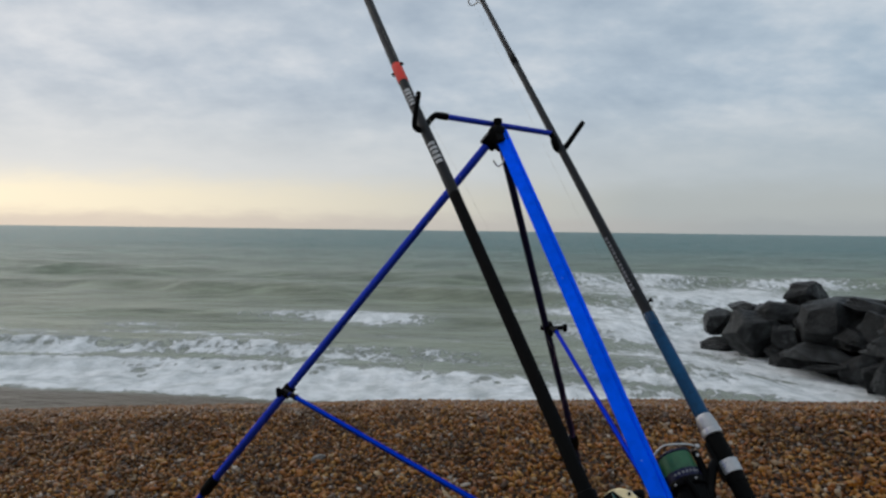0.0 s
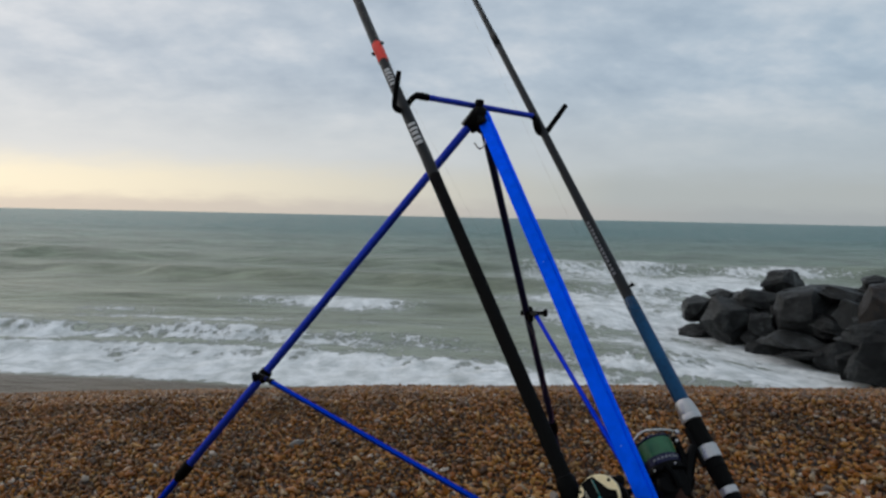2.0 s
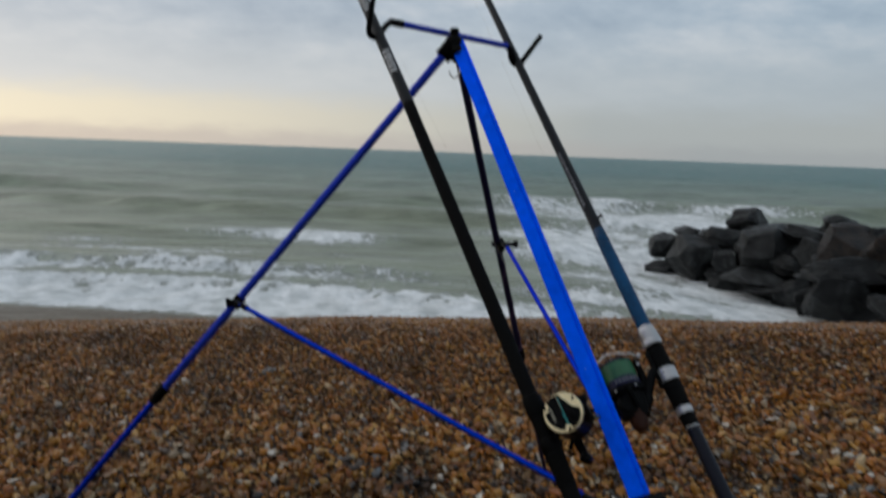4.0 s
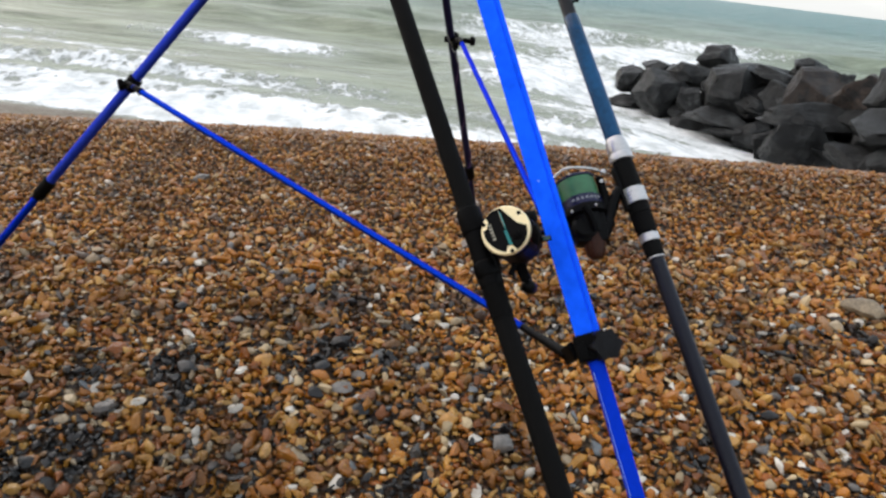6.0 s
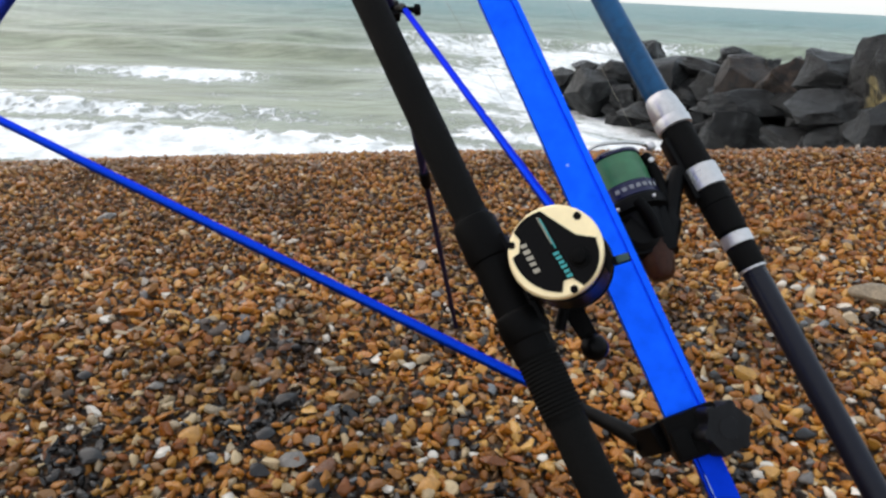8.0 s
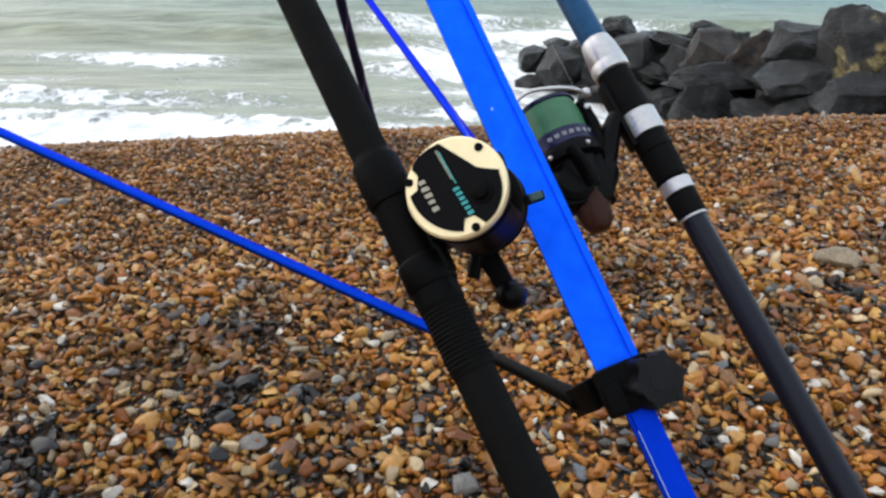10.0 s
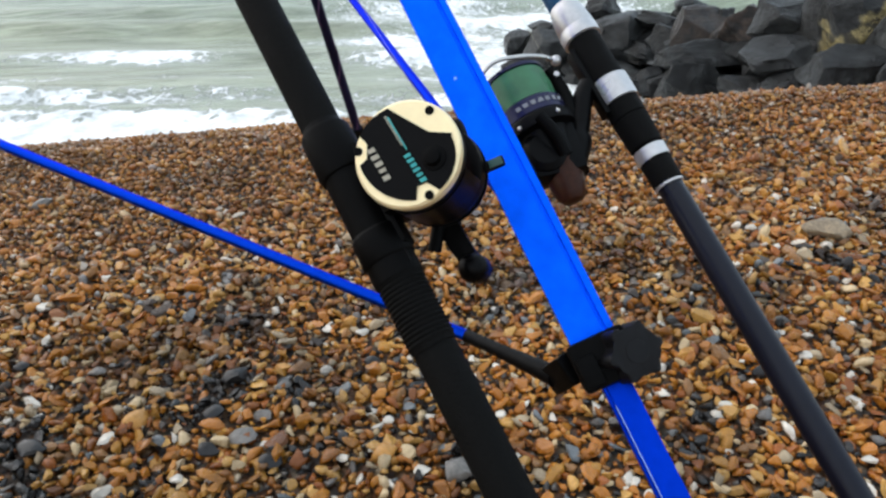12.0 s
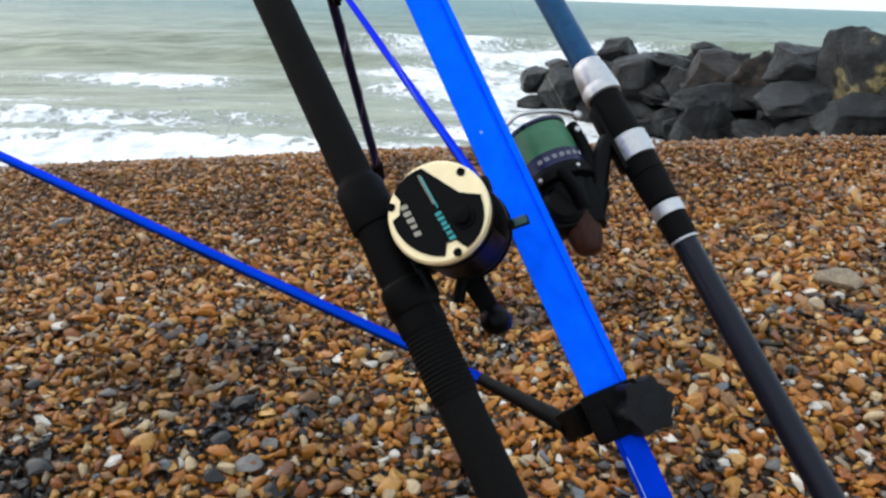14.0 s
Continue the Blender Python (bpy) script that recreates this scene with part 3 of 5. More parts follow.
# ---- the rock groyne ----
def add_rock(x, y, z, half_w, half_h, seed, mat=ROCK, label="dark grey wet angular boulder piled in the sea groyne"):
    """One angular block of armour stone: a cube cut by random planes, then worn."""
    rng = random.Random(seed)
    bm = bmesh.new()
    bmesh.ops.create_cube(bm, size=2.0)
    for _ in range(15):
        nrm = Vector((rng.gauss(0, 1), rng.gauss(0, 1), rng.gauss(0, 1))).normalized()
        far = rng.uniform(0.72, 1.06)
        bmesh.ops.bisect_plane(bm, geom=bm.verts[:] + bm.edges[:] + bm.faces[:], plane_co=nrm * far, plane_no=nrm, clear_outer=True)
        corners = [v_.co.copy() for v_ in bm.verts]
        bm.clear()
        for c_ in corners:
            bm.verts.new(c_)
        bmesh.ops.remove_doubles(bm, verts=bm.verts[:], dist=0.06)
        bmesh.ops.convex_hull(bm, input=bm.verts[:])
        bmesh.ops.delete(bm, geom=[v_ for v_ in bm.verts if not v_.link_faces], context="VERTS")
    bmesh.ops.dissolve_limit(bm, angle_limit=radians(4), verts=bm.verts[:], edges=bm.edges[:])
    bmesh.ops.bevel(bm, geom=bm.edges[:], offset=0.045, segments=2, affect="EDGES", profile=0.5)
    bmesh.ops.triangulate(bm, faces=bm.faces[:])
    for longest in (0.6, 0.32):
        bmesh.ops.subdivide_edges(bm, edges=[e for e in bm.edges if e.calc_length() > longest], cuts=1)
        bmesh.ops.triangulate(bm, faces=bm.faces[:])
    size = Vector((half_w, min(half_w, 0.5) * rng.uniform(0.7, 1.0), half_h))
    turn = Euler((rng.uniform(-0.3, 0.3), rng.uniform(-0.3, 0.3), rng.uniform(-1.0, -0.3))).to_matrix()
    for vtx in bm.verts:
        k = 1 + 0.15 * noise.noise(vtx.co * 1.3 + Vector((seed, 0, 0))) + 0.07 * noise.noise(vtx.co * 3.5 + Vector((0, seed, 0))) + 0.04 * noise.noise(vtx.co * 8)
        vtx.co = turn @ Vector((vtx.co.x * size.x * k, vtx.co.y * size.y * k, vtx.co.z * size.z * k))
    # true to its width along the groyne's face and to its height
    wide = max(abs(v_.co.x * 0.85 - v_.co.y * 0.53) for v_ in bm.verts)
    tall = max(abs(v_.co.z) for v_ in bm.verts)
    for vtx in bm.verts:
        lean_in = 1.16 * (1 - 0.16 * vtx.co.z / tall) * half_w / wide
        vtx.co = Vector((vtx.co.x * lean_in, vtx.co.y * lean_in, vtx.co.z * half_h / tall))
    bmesh.ops.recalc_face_normals(bm, faces=bm.faces[:])
    me = bpy.data.meshes.new("rock")
    bm.to_mesh(me)
    bm.free()
    me.polygons.foreach_set("use_smooth", [True] * len(me.polygons))
    me.set_sharp_from_angle(angle=radians(32))
    me.materials.append(mat)
    ob = new("rock", me)
    ob.location = (x, y, z)
    return tagged(ob, label, "rock", "groyne boulders")


SEAWARD = [(6.04, 15.60, -0.86, 0.35, 0.22), (6.12, 15.89, -0.38, 0.34, 0.32), (6.30, 14.53, -0.45, 0.53, 0.50), (6.66, 15.56, -0.09, 0.40, 0.21), (6.63, 13.76, -0.45, 0.24, 0.32),
           (6.84, 14.47, -0.05, 0.53, 0.28), (6.95, 12.95, -0.06, 0.60, 0.48), (7.40, 14.51, 0.33, 0.36, 0.31), (6.74, 12.59, -0.56, 0.61, 0.20), (7.22, 12.25, -0.28, 0.45, 0.26),
           (6.76, 12.25, -0.73, 0.45, 0.15), (6.99, 11.88, -0.68, 0.44, 0.31), (7.66, 12.47, 0.24, 0.56, 0.23), (7.79, 13.55, 0.22, 0.74, 0.20), (8.12, 12.54, 0.49, 0.28, 0.19), (7.12, 11.33, -0.66, 0.36, 0.36)]
LANDWARD = [(7.62, 11.48, 0.22, 0.52, 0.42), (7.92, 11.29, 0.37, 0.19, 0.21), (7.75, 10.47, 0.31, 0.41, 0.37), (7.86, 9.70, 0.42, 0.51, 0.41), (7.94, 9.00, 0.61, 0.33, 0.49),
            (7.84, 8.39, 0.48, 0.48, 0.60), (7.38, 10.68, -0.12, 0.81, 0.29), (7.48, 9.14, 0.05, 0.69, 0.29), (7.13, 10.59, -0.53, 0.56, 0.39), (7.18, 9.32, -0.43, 0.55, 0.29),
            (7.34, 8.71, -0.27, 0.41, 0.26), (7.46, 7.95, 0.05, 0.51, 0.38), (7.27, 8.02, -0.23, 0.41, 0.21), (8.05, 7.55, 0.60, 0.55, 0.55), (7.70, 7.15, 0.15, 0.50, 0.42), (8.30, 6.70, 0.60, 0.60, 0.55)]
for i, r in enumerate(SEAWARD):
    add_rock(*r, seed=211 + i)
for i, r in enumerate(LANDWARD):
    if i in (0, 2):
        add_rock(*r, seed=40 + i, mat=BROWN_ROCK, label="rust-brown wet boulder piled in the sea groyne")
    elif i == 5:
        add_rock(*r, seed=40 + i, mat=LICHEN_ROCK, label="grey boulder with ochre lichen piled in the sea groyne")
    else:
        add_rock(*r, seed=40 + i)
# the dark heart of the groyne, blocks that fill the gaps behind the faces
for i in range(12):
    t = i / 11
    add_rock(7.35 + 1.1 * t, 15.9 - 8.8 * t, -0.85 + 0.42 * t, 0.5, 0.36 + 0.10 * t, seed=80 + i)
    add_rock(7.15 + 0.55 * t, 15.6 - 8.2 * t, -0.95 + 0.40 * t, 0.45, 0.30, seed=120 + i)
    add_rock(7.30 + 1.00 * t, 13.6 - 6.0 * t, -0.22 + 0.42 * t, 0.50, 0.40, seed=150 + i)
for i, r in enumerate([(6.40, 15.3, -0.66, 0.36, 0.34), (6.62, 14.95, -0.52, 0.50, 0.36), (6.70, 13.6, -0.85, 0.55, 0.26), (6.98, 12.9, -0.70, 0.50, 0.26)]):
    add_rock(*r, seed=170 + i)


# small broken stone wedged between the boulders
rng = random.Random(77)
for i in range(34):
    ax, ay, az, aw, ah = rng.choice(SEAWARD[2:] + LANDWARD[:13])
    size_ = rng.uniform(0.10, 0.24)
    add_rock(ax + rng.uniform(-0.7, 0.2) * aw, ay + rng.uniform(-0.6, 0.6) * aw, az - ah * rng.uniform(0.55, 1.0), size_, size_ * rng.uniform(0.5, 0.9), seed=300 + i, label="small dark wet stone wedged between groyne boulders")


# ---- the beach tripod ----
def at(o, u, s):
    return Vector(o) + Vector(u) * s


HEAD = Vector((0.127, 1.712, 1.798))
FRONT_CLAMP = Vector((0.393, 1.009, 1.015))
EYE_SIDE = Vector((0.12, 0.45, 1.38))
tripod = thing("beach_tripod", (0.127, 1.712, 0.2), "blue anodised fishing tripod with black plastic joints standing on shingle", "tripod")

# front leg: a flat channel with a groove, and a narrower inner section under the clamp
fdir = (FRONT_CLAMP - HEAD).normalized()
flen = (FRONT_CLAMP - HEAD).length
fdir = (FRONT_CLAMP - HEAD - Vector((0.005, 0, 0))).normalized()
fm = frame_of(HEAD + Vector((0.005, 0, 0)), fdir, EYE_SIDE - FRONT_CLAMP)


def channel(width, deep, groove):
    a, b = width / 2, deep / 2
    g = groove
    return [(-a, -b), (a, -b), (a, b), (g + 0.0016, b), (g + 0.0012, b - 0.0035), (g - 0.0012, b - 0.0035), (g - 0.0016, b), (-a, b)]


front = part("front_leg", prism(bmesh.new(), fm, channel(0.0325, 0.018, 0.0095), 0.012, flen + 0.014, 0.0012), LEG_BLUE, tripod, "flat bright blue channel leg")
foot_at = 2.32 * (Vector((0.154, -0.407, -0.453)).length)
inner = part("inner_leg", prism(bmesh.new(), fm, channel(0.0200, 0.012, -0.0084), flen + 0.012, flen + foot_at, 0.001), BLUE_IN, tripod, "darker blue sliding inner leg")

# the bright edge of the inner leg, put in as a pale strip
sub("edge_highlight", prism(bmesh.new(), fm, [(-0.0066, 0.0058), (-0.0066, 0.0063), (-0.0071, 0.0063), (-0.0071, 0.0058)], flen + 0.03, flen + foot_at - 0.05), PALE_BLUE, inner, "thin pale strip painted as an edge highlight along the leg", False)

# clamp on the front leg with a star knob
cm = fm.copy()
cm.translation = FRONT_CLAMP
bm = bmesh.new()
block(bm, cm @ pose(0, 0, 0.0), 0.042, 0.030, 0.035, 0.003)
block(bm, cm @ pose(-0.012, 0.016, 0.004), 0.014, 0.006, 0.022, 0.002)
clamp = part("leg_clamp", bm, PLASTIC, tripod)
bm = bmesh.new()
km = frame_of(Vector((0.403, 0.992, 1.029)), EYE_SIDE + Vector((0.25, 0, 0)) - FRONT_CLAMP, fdir)
prism(bm, km, round_outline(0.0178, 60, 6, 0.0032), -0.012, 0.010, 0.0022)
lathe(bm, km, [(0.0095, 0.0085), (0.0104, 0.008), (0.0106, 0.003)], 20)
lathe(bm, km, [(-0.022, 0.006), (-0.011, 0.008)], 16)
sub("star_knob", bm, KNOB, clamp)


def round_leg(name, top, along, length, r, mat, upper_end, r2, mat2, label):
    leg = part(name, sweep(bmesh.new(), [at(top, along, 0.02), at(top, along, upper_end)], r, 20), mat, tripod, label)
    sub("inner_leg", sweep(bmesh.new(), [at(top, along, upper_end - 0.01), at(top, along, length)], r2, 16), mat2, leg)
    cm_ = frame_of(at(top, along, upper_end), along, EYE_SIDE)
    bm_ = bmesh.new()
    lathe(bm_, cm_, [(-0.030, r + 0.001), (-0.028, r + 0.004), (0.010, r + 0.004), (0.022, r2 + 0.002), (0.024, r2 + 0.0005)], 20)
    sub("collar", bm_, PLASTIC, leg)
    return leg


ldir = Vector((-0.6225, 0.048, -0.7813)).normalized()
left = round_leg("left_leg", (0.113, 1.706, 1.777), ldir, 2.08, 0.0098, DULL_BLUE, 1.10, 0.0078, BLUE_IN, "round blue tube leg")
bdir = Vector((0.262, 0.459, -0.812)).normalized()
back = round_leg("back_leg", (0.132, 1.722, 1.790), bdir, 1.83, 0.0095, NAVY, 1.06, 0.0070, NAVY, "dark navy tube leg")


def strut_clamp(parent, place, along, toward, r):
    """A black collar on a leg with a lug and a round knob."""
    m_ = frame_of(place, along, toward)
    bm_ = bmesh.new()
    lathe(bm_, m_, [(-0.014, r + 0.001), (-0.013, r + 0.0045), (0.013, r + 0.0045), (0.014, r + 0.001)], 20)
    block(bm_, m_ @ pose(0, r + 0.010, 0), 0.012, 0.020, 0.018, 0.002)
    sub("strut_clamp", bm_, PLASTIC, parent)


LC = Vector((-0.374, 1.743, 1.164))
strut_clamp(left, LC, ldir, (0.2, -1.0, -0.2), 0.0098)
bm = bmesh.new()
lathe(bm, frame_of(LC, (-1.0, -0.3, -0.15), (0, 0, 1)), [(0.008, 0.007), (0.016, 0.007), (0.017, 0.0115), (0.026, 0.0115), (0.028, 0.009)], 20)
sub("knob", bm, PLASTIC, left)
BC = Vector((0.299, 2.007, 1.290))
strut_clamp(back, BC, bdir, (0.0, -1.0, 0.0), 0.0095)
bm = bmesh.new()
kx = frame_of(BC, (1.0, -0.25, 0.05), (0, 0, 1))
lathe(bm, kx, [(0.008, 0.006), (0.040, 0.006), (0.041, 0.011), (0.050, 0.011), (0.052, 0.009), (0.053, 0.004)], 20)
lathe(bm, kx, [(-0.022, 0.007), (-0.008, 0.008)], 16)
sub("knob", bm, PLASTIC, back)

# struts from the two rear legs to the front clamp
S1A, S1B = Vector((-0.358, 1.695, 1.166)), Vector((0.349, 1.173, 0.952))
s1 = part("strut", sweep(bmesh.new(), [S1A, S1B], 0.0056, 16), BLUE_TUBE, tripod, "thin blue tube strut")
bm = bmesh.new()
sweep(bm, [at(S1A, (S1A - S1B).normalized(), 0.026), S1A, at(S1A, (S1B - S1A).normalized(), 0.022)], [0.004, 0.0055, 0.0078], 12)
sub("end_cap", bm, PLASTIC, s1)
bm = bmesh.new()
d1 = (S1B - S1A).normalized()
elbow = Vector((0.381, 1.056, 0.975))
sweep(bm, [at(S1B, d1, -0.004), S1B.lerp(elbow, 0.35), elbow], [0.0062, 0.0062, 0.0085], 14)
em = frame_of(elbow, (FRONT_CLAMP + Vector((-0.018, 0, 0)) - elbow), EYE_SIDE - elbow)
block(bm, em @ pose(0, 0, 0.014), 0.024, 0.012, 0.054, 0.003)
sub("elbow", bm, PLASTIC, s1)
S2A, S2B = Vector((0.304, 1.930, 1.299)), Vector((0.405, 1.040, 1.028))
s2 = part("strut", sweep(bmesh.new(), [S2A, S2B], 0.0052, 16), BLUE_TUBE, tripod, "thin blue tube strut")
sub("end_cap", sweep(bmesh.new(), [BC.lerp(S2A, 0.4), S2A, at(S2A, (S2B - S2A).normalized(), 0.022)], [0.005, 0.006, 0.0072], 12), PLASTIC, s2)

# head: a hub with three sockets and a knob
bm = bmesh.new()
hm = frame_of(HEAD, (0, 0, 1), (0.3, -1, 0))
lathe(bm, hm @ pose(0, 0, -0.008), [(-0.022, 0.016), (-0.020, 0.024), (0.000, 0.026), (0.012, 0.020), (0.020, 0.012)], 24)
for d_ in (fdir, ldir, bdir):
    sm = frame_of(HEAD + Vector((0, 0, -0.004)), d_, (0.3, -1, 0))
    wide_ = 0.036 if d_ is ldir else 0.028
    block(bm, sm @ pose(0, 0, 0.026), wide_, 0.028, 0.036, 0.004)
head = part("head", bm, PLASTIC, tripod)
bm = bmesh.new()
lathe(bm, hm, [(0.006, 0.009), (0.017, 0.009), (0.018, 0.0105), (0.026, 0.0105), (0.029, 0.008), (0.030, 0.003)], 20)
sub("knob", bm, PLASTIC, head)
hk = HEAD + Vector((0.008, -0.03, -0.018))
bm = sweep(bmesh.new(), arc_points([hk, hk + Vector((0.004, 0, -0.036)), hk + Vector((0.003, 0, -0.060)), hk + Vector((-0.009, 0, -0.069)), hk + Vector((-0.020, 0, -0.055))], 5), 0.0019, 8)
part("hook", bm, STEEL, tripod, "small steel hook")

# crossbar with a rod rest at either end
BAR_L, BAR_R = Vector((-0.004, 1.645, 1.8200)), Vector((0.268, 1.826, 1.8090))
bar = part("crossbar", sweep(bmesh.new(), [BAR_L, BAR_R], 0.0068, 16), DULL_BLUE, tripod, "thin blue tube crossbar")
bm = bmesh.new()
bd = (BAR_R - BAR_L).normalized()
sweep(bm, [at(BAR_L, bd, 0.012), at(BAR_L, bd, -0.010)], 0.0085, 14)
sweep(bm, arc_points([at(BAR_L, bd, -0.008), at(BAR_L, bd, -0.022) + Vector((0, 0, -0.002)), (-0.036, 1.630, 1.804), (-0.044, 1.622, 1.788), (-0.056, 1.608, 1.783), (-0.066, 1.600, 1.792), (-0.064, 1.598, 1.82), (-0.0575, 1.598, 1.866)], 5),
      [0.0080] * 5 + [0.0068] * 10 + [0.0068] * 10 + [0.0060] * 10 + [0.0048], 14)
sub("rod_rest", bm, PLASTIC, bar, "black plastic rod rest")
bm = bmesh.new()
sweep(bm, arc_points([BAR_R, at(BAR_R, bd, 0.012) + Vector((0, -0.004, -0.010)), (0.280, 1.822, 1.786), (0.288, 1.826, 1.770), (0.302, 1.834, 1.770), (0.316, 1.842, 1.784), (0.356, 1.850, 1.842)], 5),
      [0.0075] * 5 + [0.010] * 10 + [0.0095] * 5 + [0.0075] * 5 + [0.0065] * 5 + [0.0062], 14)
sub("rod_rest", bm, PLASTIC, bar, "black plastic rod rest")

# cord tied along the rear leg
cord = [at((0.132, 1.722, 1.790), bdir, s) + Vector((0.008 * math.sin(s * 40), -0.0105, 0.008 * math.cos(s * 40))) for s in np.linspace(0.66, 1.02, 60)]
part("cord", sweep(bmesh.new(), cord, 0.0016, 6), PURPLE, tripod, "thin dark purple cord")


# ---- the rods ----
LR_O, LR_U = Vector((0.2249, 0.9994, 1.150)), Vector((-0.2892, 0.6637, 0.6902)).normalized()
RR_O, RR_U = Vector((0.4915, 1.206, 1.164)), Vector((-0.2204, 0.6971, 0.6831)).normalized()
LRM = frame_of(LR_O, LR_U, EYE_SIDE - LR_O)
RRM = frame_of(RR_O, RR_U, EYE_SIDE - RR_O)


def guide(name, rm, s, blank_r, ring_r, turn, wire, mat=STEEL):
    """A line guide: a ring on two wire legs, bound to the blank."""
    g = rm @ pose(0, 0, s, 0, 0, turn)
    bm_ = bmesh.new()
    centre = Vector((0, -(blank_r + ring_r + 0.006), 0.012))
    sweep(bm_, [g @ (centre + Vector((ring_r * math.cos(a), ring_r * math.sin(a), 0))) for a in np.linspace(0, 2 * math.pi, 24, endpoint=False)], wire * 1.3, 8, True)
    for q in (-1, 1):
        sweep(bm_, [g @ Vector((0.004 * q, -blank_r * 0.9, -0.022)), g @ Vector((0.006 * q, -blank_r - 0.004, -0.004)), g @ Vector((ring_r * 0.8 * q, -(blank_r + ring_r * 0.6 + 0.006), 0.011))], wire, 6)
    return bm_


def print_bars(rm, r, s0, s1, count, ang, wide, seed):
    """Bars that stand in for lettering wrapped on a rod."""
    rng = random.Random(seed)
    bm_ = bmesh.new()
    step = (s1 - s0) / count
    for i in range(count):
        a0, a1 = s0 + step * (i + 0.12), s0 + step * (i + 0.12 + rng.uniform(0.55, 0.75))
        wd = wide * rng.uniform(0.75, 1.0)
        rows = []
        for s in (a0, a1):
            rows.append([bm_.verts.new(rm @ Vector(((r + 0.0004) * math.sin(ang + t * wd), (r + 0.0004) * math.cos(ang + t * wd), s))) for t in (-1, -0.5, 0, 0.5, 1)])
        for k in range(4):
            bm_.faces.new((rows[0][k], rows[0][k + 1], rows[1][k + 1], rows[1][k]))
    return bm_


def blank_bend(s):
    """How far the blank of the wrapped rod strays from its handle's line."""
    return Vector((-0.0042, 0, 0)) * min(max((s - 0.75) / 0.3, 0), 1) + Vector((0.012, 0, -0.004)) * max(s - 1.15, 0) ** 2


def on_blank(s):
    return Matrix.Translation(blank_bend(s)) @ LRM


# rod with the black wrapped handle
left_rod = thing("fishing_rod", LR_O - LR_U * 1.62, "charcoal beachcaster with black rubber handle and red band", "fishing rod", "rods on the tripod")
part("blank", sweep(bmesh.new(), [at(LR_O, LR_U, s) + blank_bend(s) for s in np.linspace(0.70, 3.3, 40)], [float(np.interp(s, (0.7, 1.2, 1.75, 2.6, 3.3), (0.0121, 0.0119, 0.0112, 0.0088, 0.0048))) for s in np.linspace(0.70, 3.3, 40)], 20), BLANK, left_rod)
bm = bmesh.new()
lathe(bm, LRM, [(0.045, 0.0118), (0.10, 0.0119), (0.40, 0.0119), (0.73, 0.0118), (0.752, 0.0115), (0.754, 0.0105)], 24)
part("upper_grip", bm, GRIP, left_rod, "black rubber upper grip")
bm = bmesh.new()
lathe(bm, LRM, [(0.050, 0.0120), (0.047, 0.0126), (0.0462, 0.0142), (0.044, 0.0150), (0.018, 0.0152), (0.0160, 0.0146), (0.0155, 0.0134), (-0.022, 0.0134), (-0.0228, 0.0146), (-0.0245, 0.0152), (-0.040, 0.0154), (-0.0408, 0.0148), (-0.0415, 0.0142), (-0.052, 0.0142), (-0.0525, 0.0128)][::-1], 28)
part("reel_seat", bm, PLASTIC, left_rod, "black plastic clamp reel seat")
bm = bmesh.new()
prof = [(-0.052, 0.0138)]
for i in range(15):
    s = -0.053 - i * 0.0026
    prof += [(s, 0.0136), (s - 0.0013, 0.0128)]
prof += [(-0.0935, 0.0128)]
part("ribbed_grip", lathe(bmesh.new(), LRM, prof[::-1], 28), GRIP, left_rod, "ribbed black rubber")
part("lower_grip", lathe(bmesh.new(), LRM, [(-1.62, 0.012), (-1.60, 0.0145), (-0.9, 0.0124), (-0.094, 0.0121), (-0.091, 0.0116)], 24), GRIP, left_rod, "black rubber lower grip")
band = part("band", lathe(bmesh.new(), on_blank(1.14), [(1.105, 0.0116), (1.107, 0.0130), (1.178, 0.0128), (1.180, 0.0112)], 24), RED, left_rod, "bright red band")
bm = bmesh.new()
lathe(bm, on_blank(1.165) @ pose(0.0, 0.0, 1.165, 90, 0, 55), [(0.008, 0.003), (0.017, 0.003), (0.018, 0.005), (0.021, 0.005)], 12)
lathe(bm, on_blank(1.165) @ pose(0.0, 0.0, 1.165, 90, 0, -125), [(0.008, 0.003), (0.015, 0.003), (0.016, 0.005), (0.019, 0.005)], 12)
sub("line_clip", bm, PLASTIC, band)
part("print", print_bars(on_blank(0.83), 0.0124, 0.79, 0.865, 5, 0.1, 0.75, 3), GREY_PRINT, left_rod, "grey printed mark")
part("print", print_bars(on_blank(1.03), 0.0123, 1.00, 1.065, 5, 0.1, 0.7, 4), GREY_PRINT, left_rod, "grey printed mark")
for s, br, rr in ((1.86, 0.0110, 0.015), (2.35, 0.0095, 0.013), (2.85, 0.0070, 0.010)):
    part("line_guide", guide("line_guide", on_blank(s), s, br, rr, 120, 0.0012), STEEL, left_rod)

# rod with the blue foregrip and silver rings
right_rod = thing("fishing_rod", RR_O - RR_U * 1.72, "dark rod with blue foregrip and silver reel-seat rings", "fishing rod", "rods on the tripod")
part("blank", lathe(bmesh.new(), RRM, [(0.335, 0.0125), (0.34, 0.0114), (0.7, 0.0103), (1.36, 0.0092), (1.37, 0.0086), (2.2, 0.0068), (3.2, 0.0036)], 20), BLANK, right_rod)
part("ferrule", lathe(bmesh.new(), RRM, [(1.29, 0.0090), (1.292, 0.0104), (1.35, 0.0102), (1.352, 0.0088)], 20), GLOSS, right_rod)
part("foregrip", lathe(bmesh.new(), RRM, [(0.085, 0.0136), (0.10, 0.0134), (0.30, 0.0128), (0.338, 0.0126), (0.340, 0.0112)], 24), TEAL_BLANK, right_rod, "glossy dark blue section")
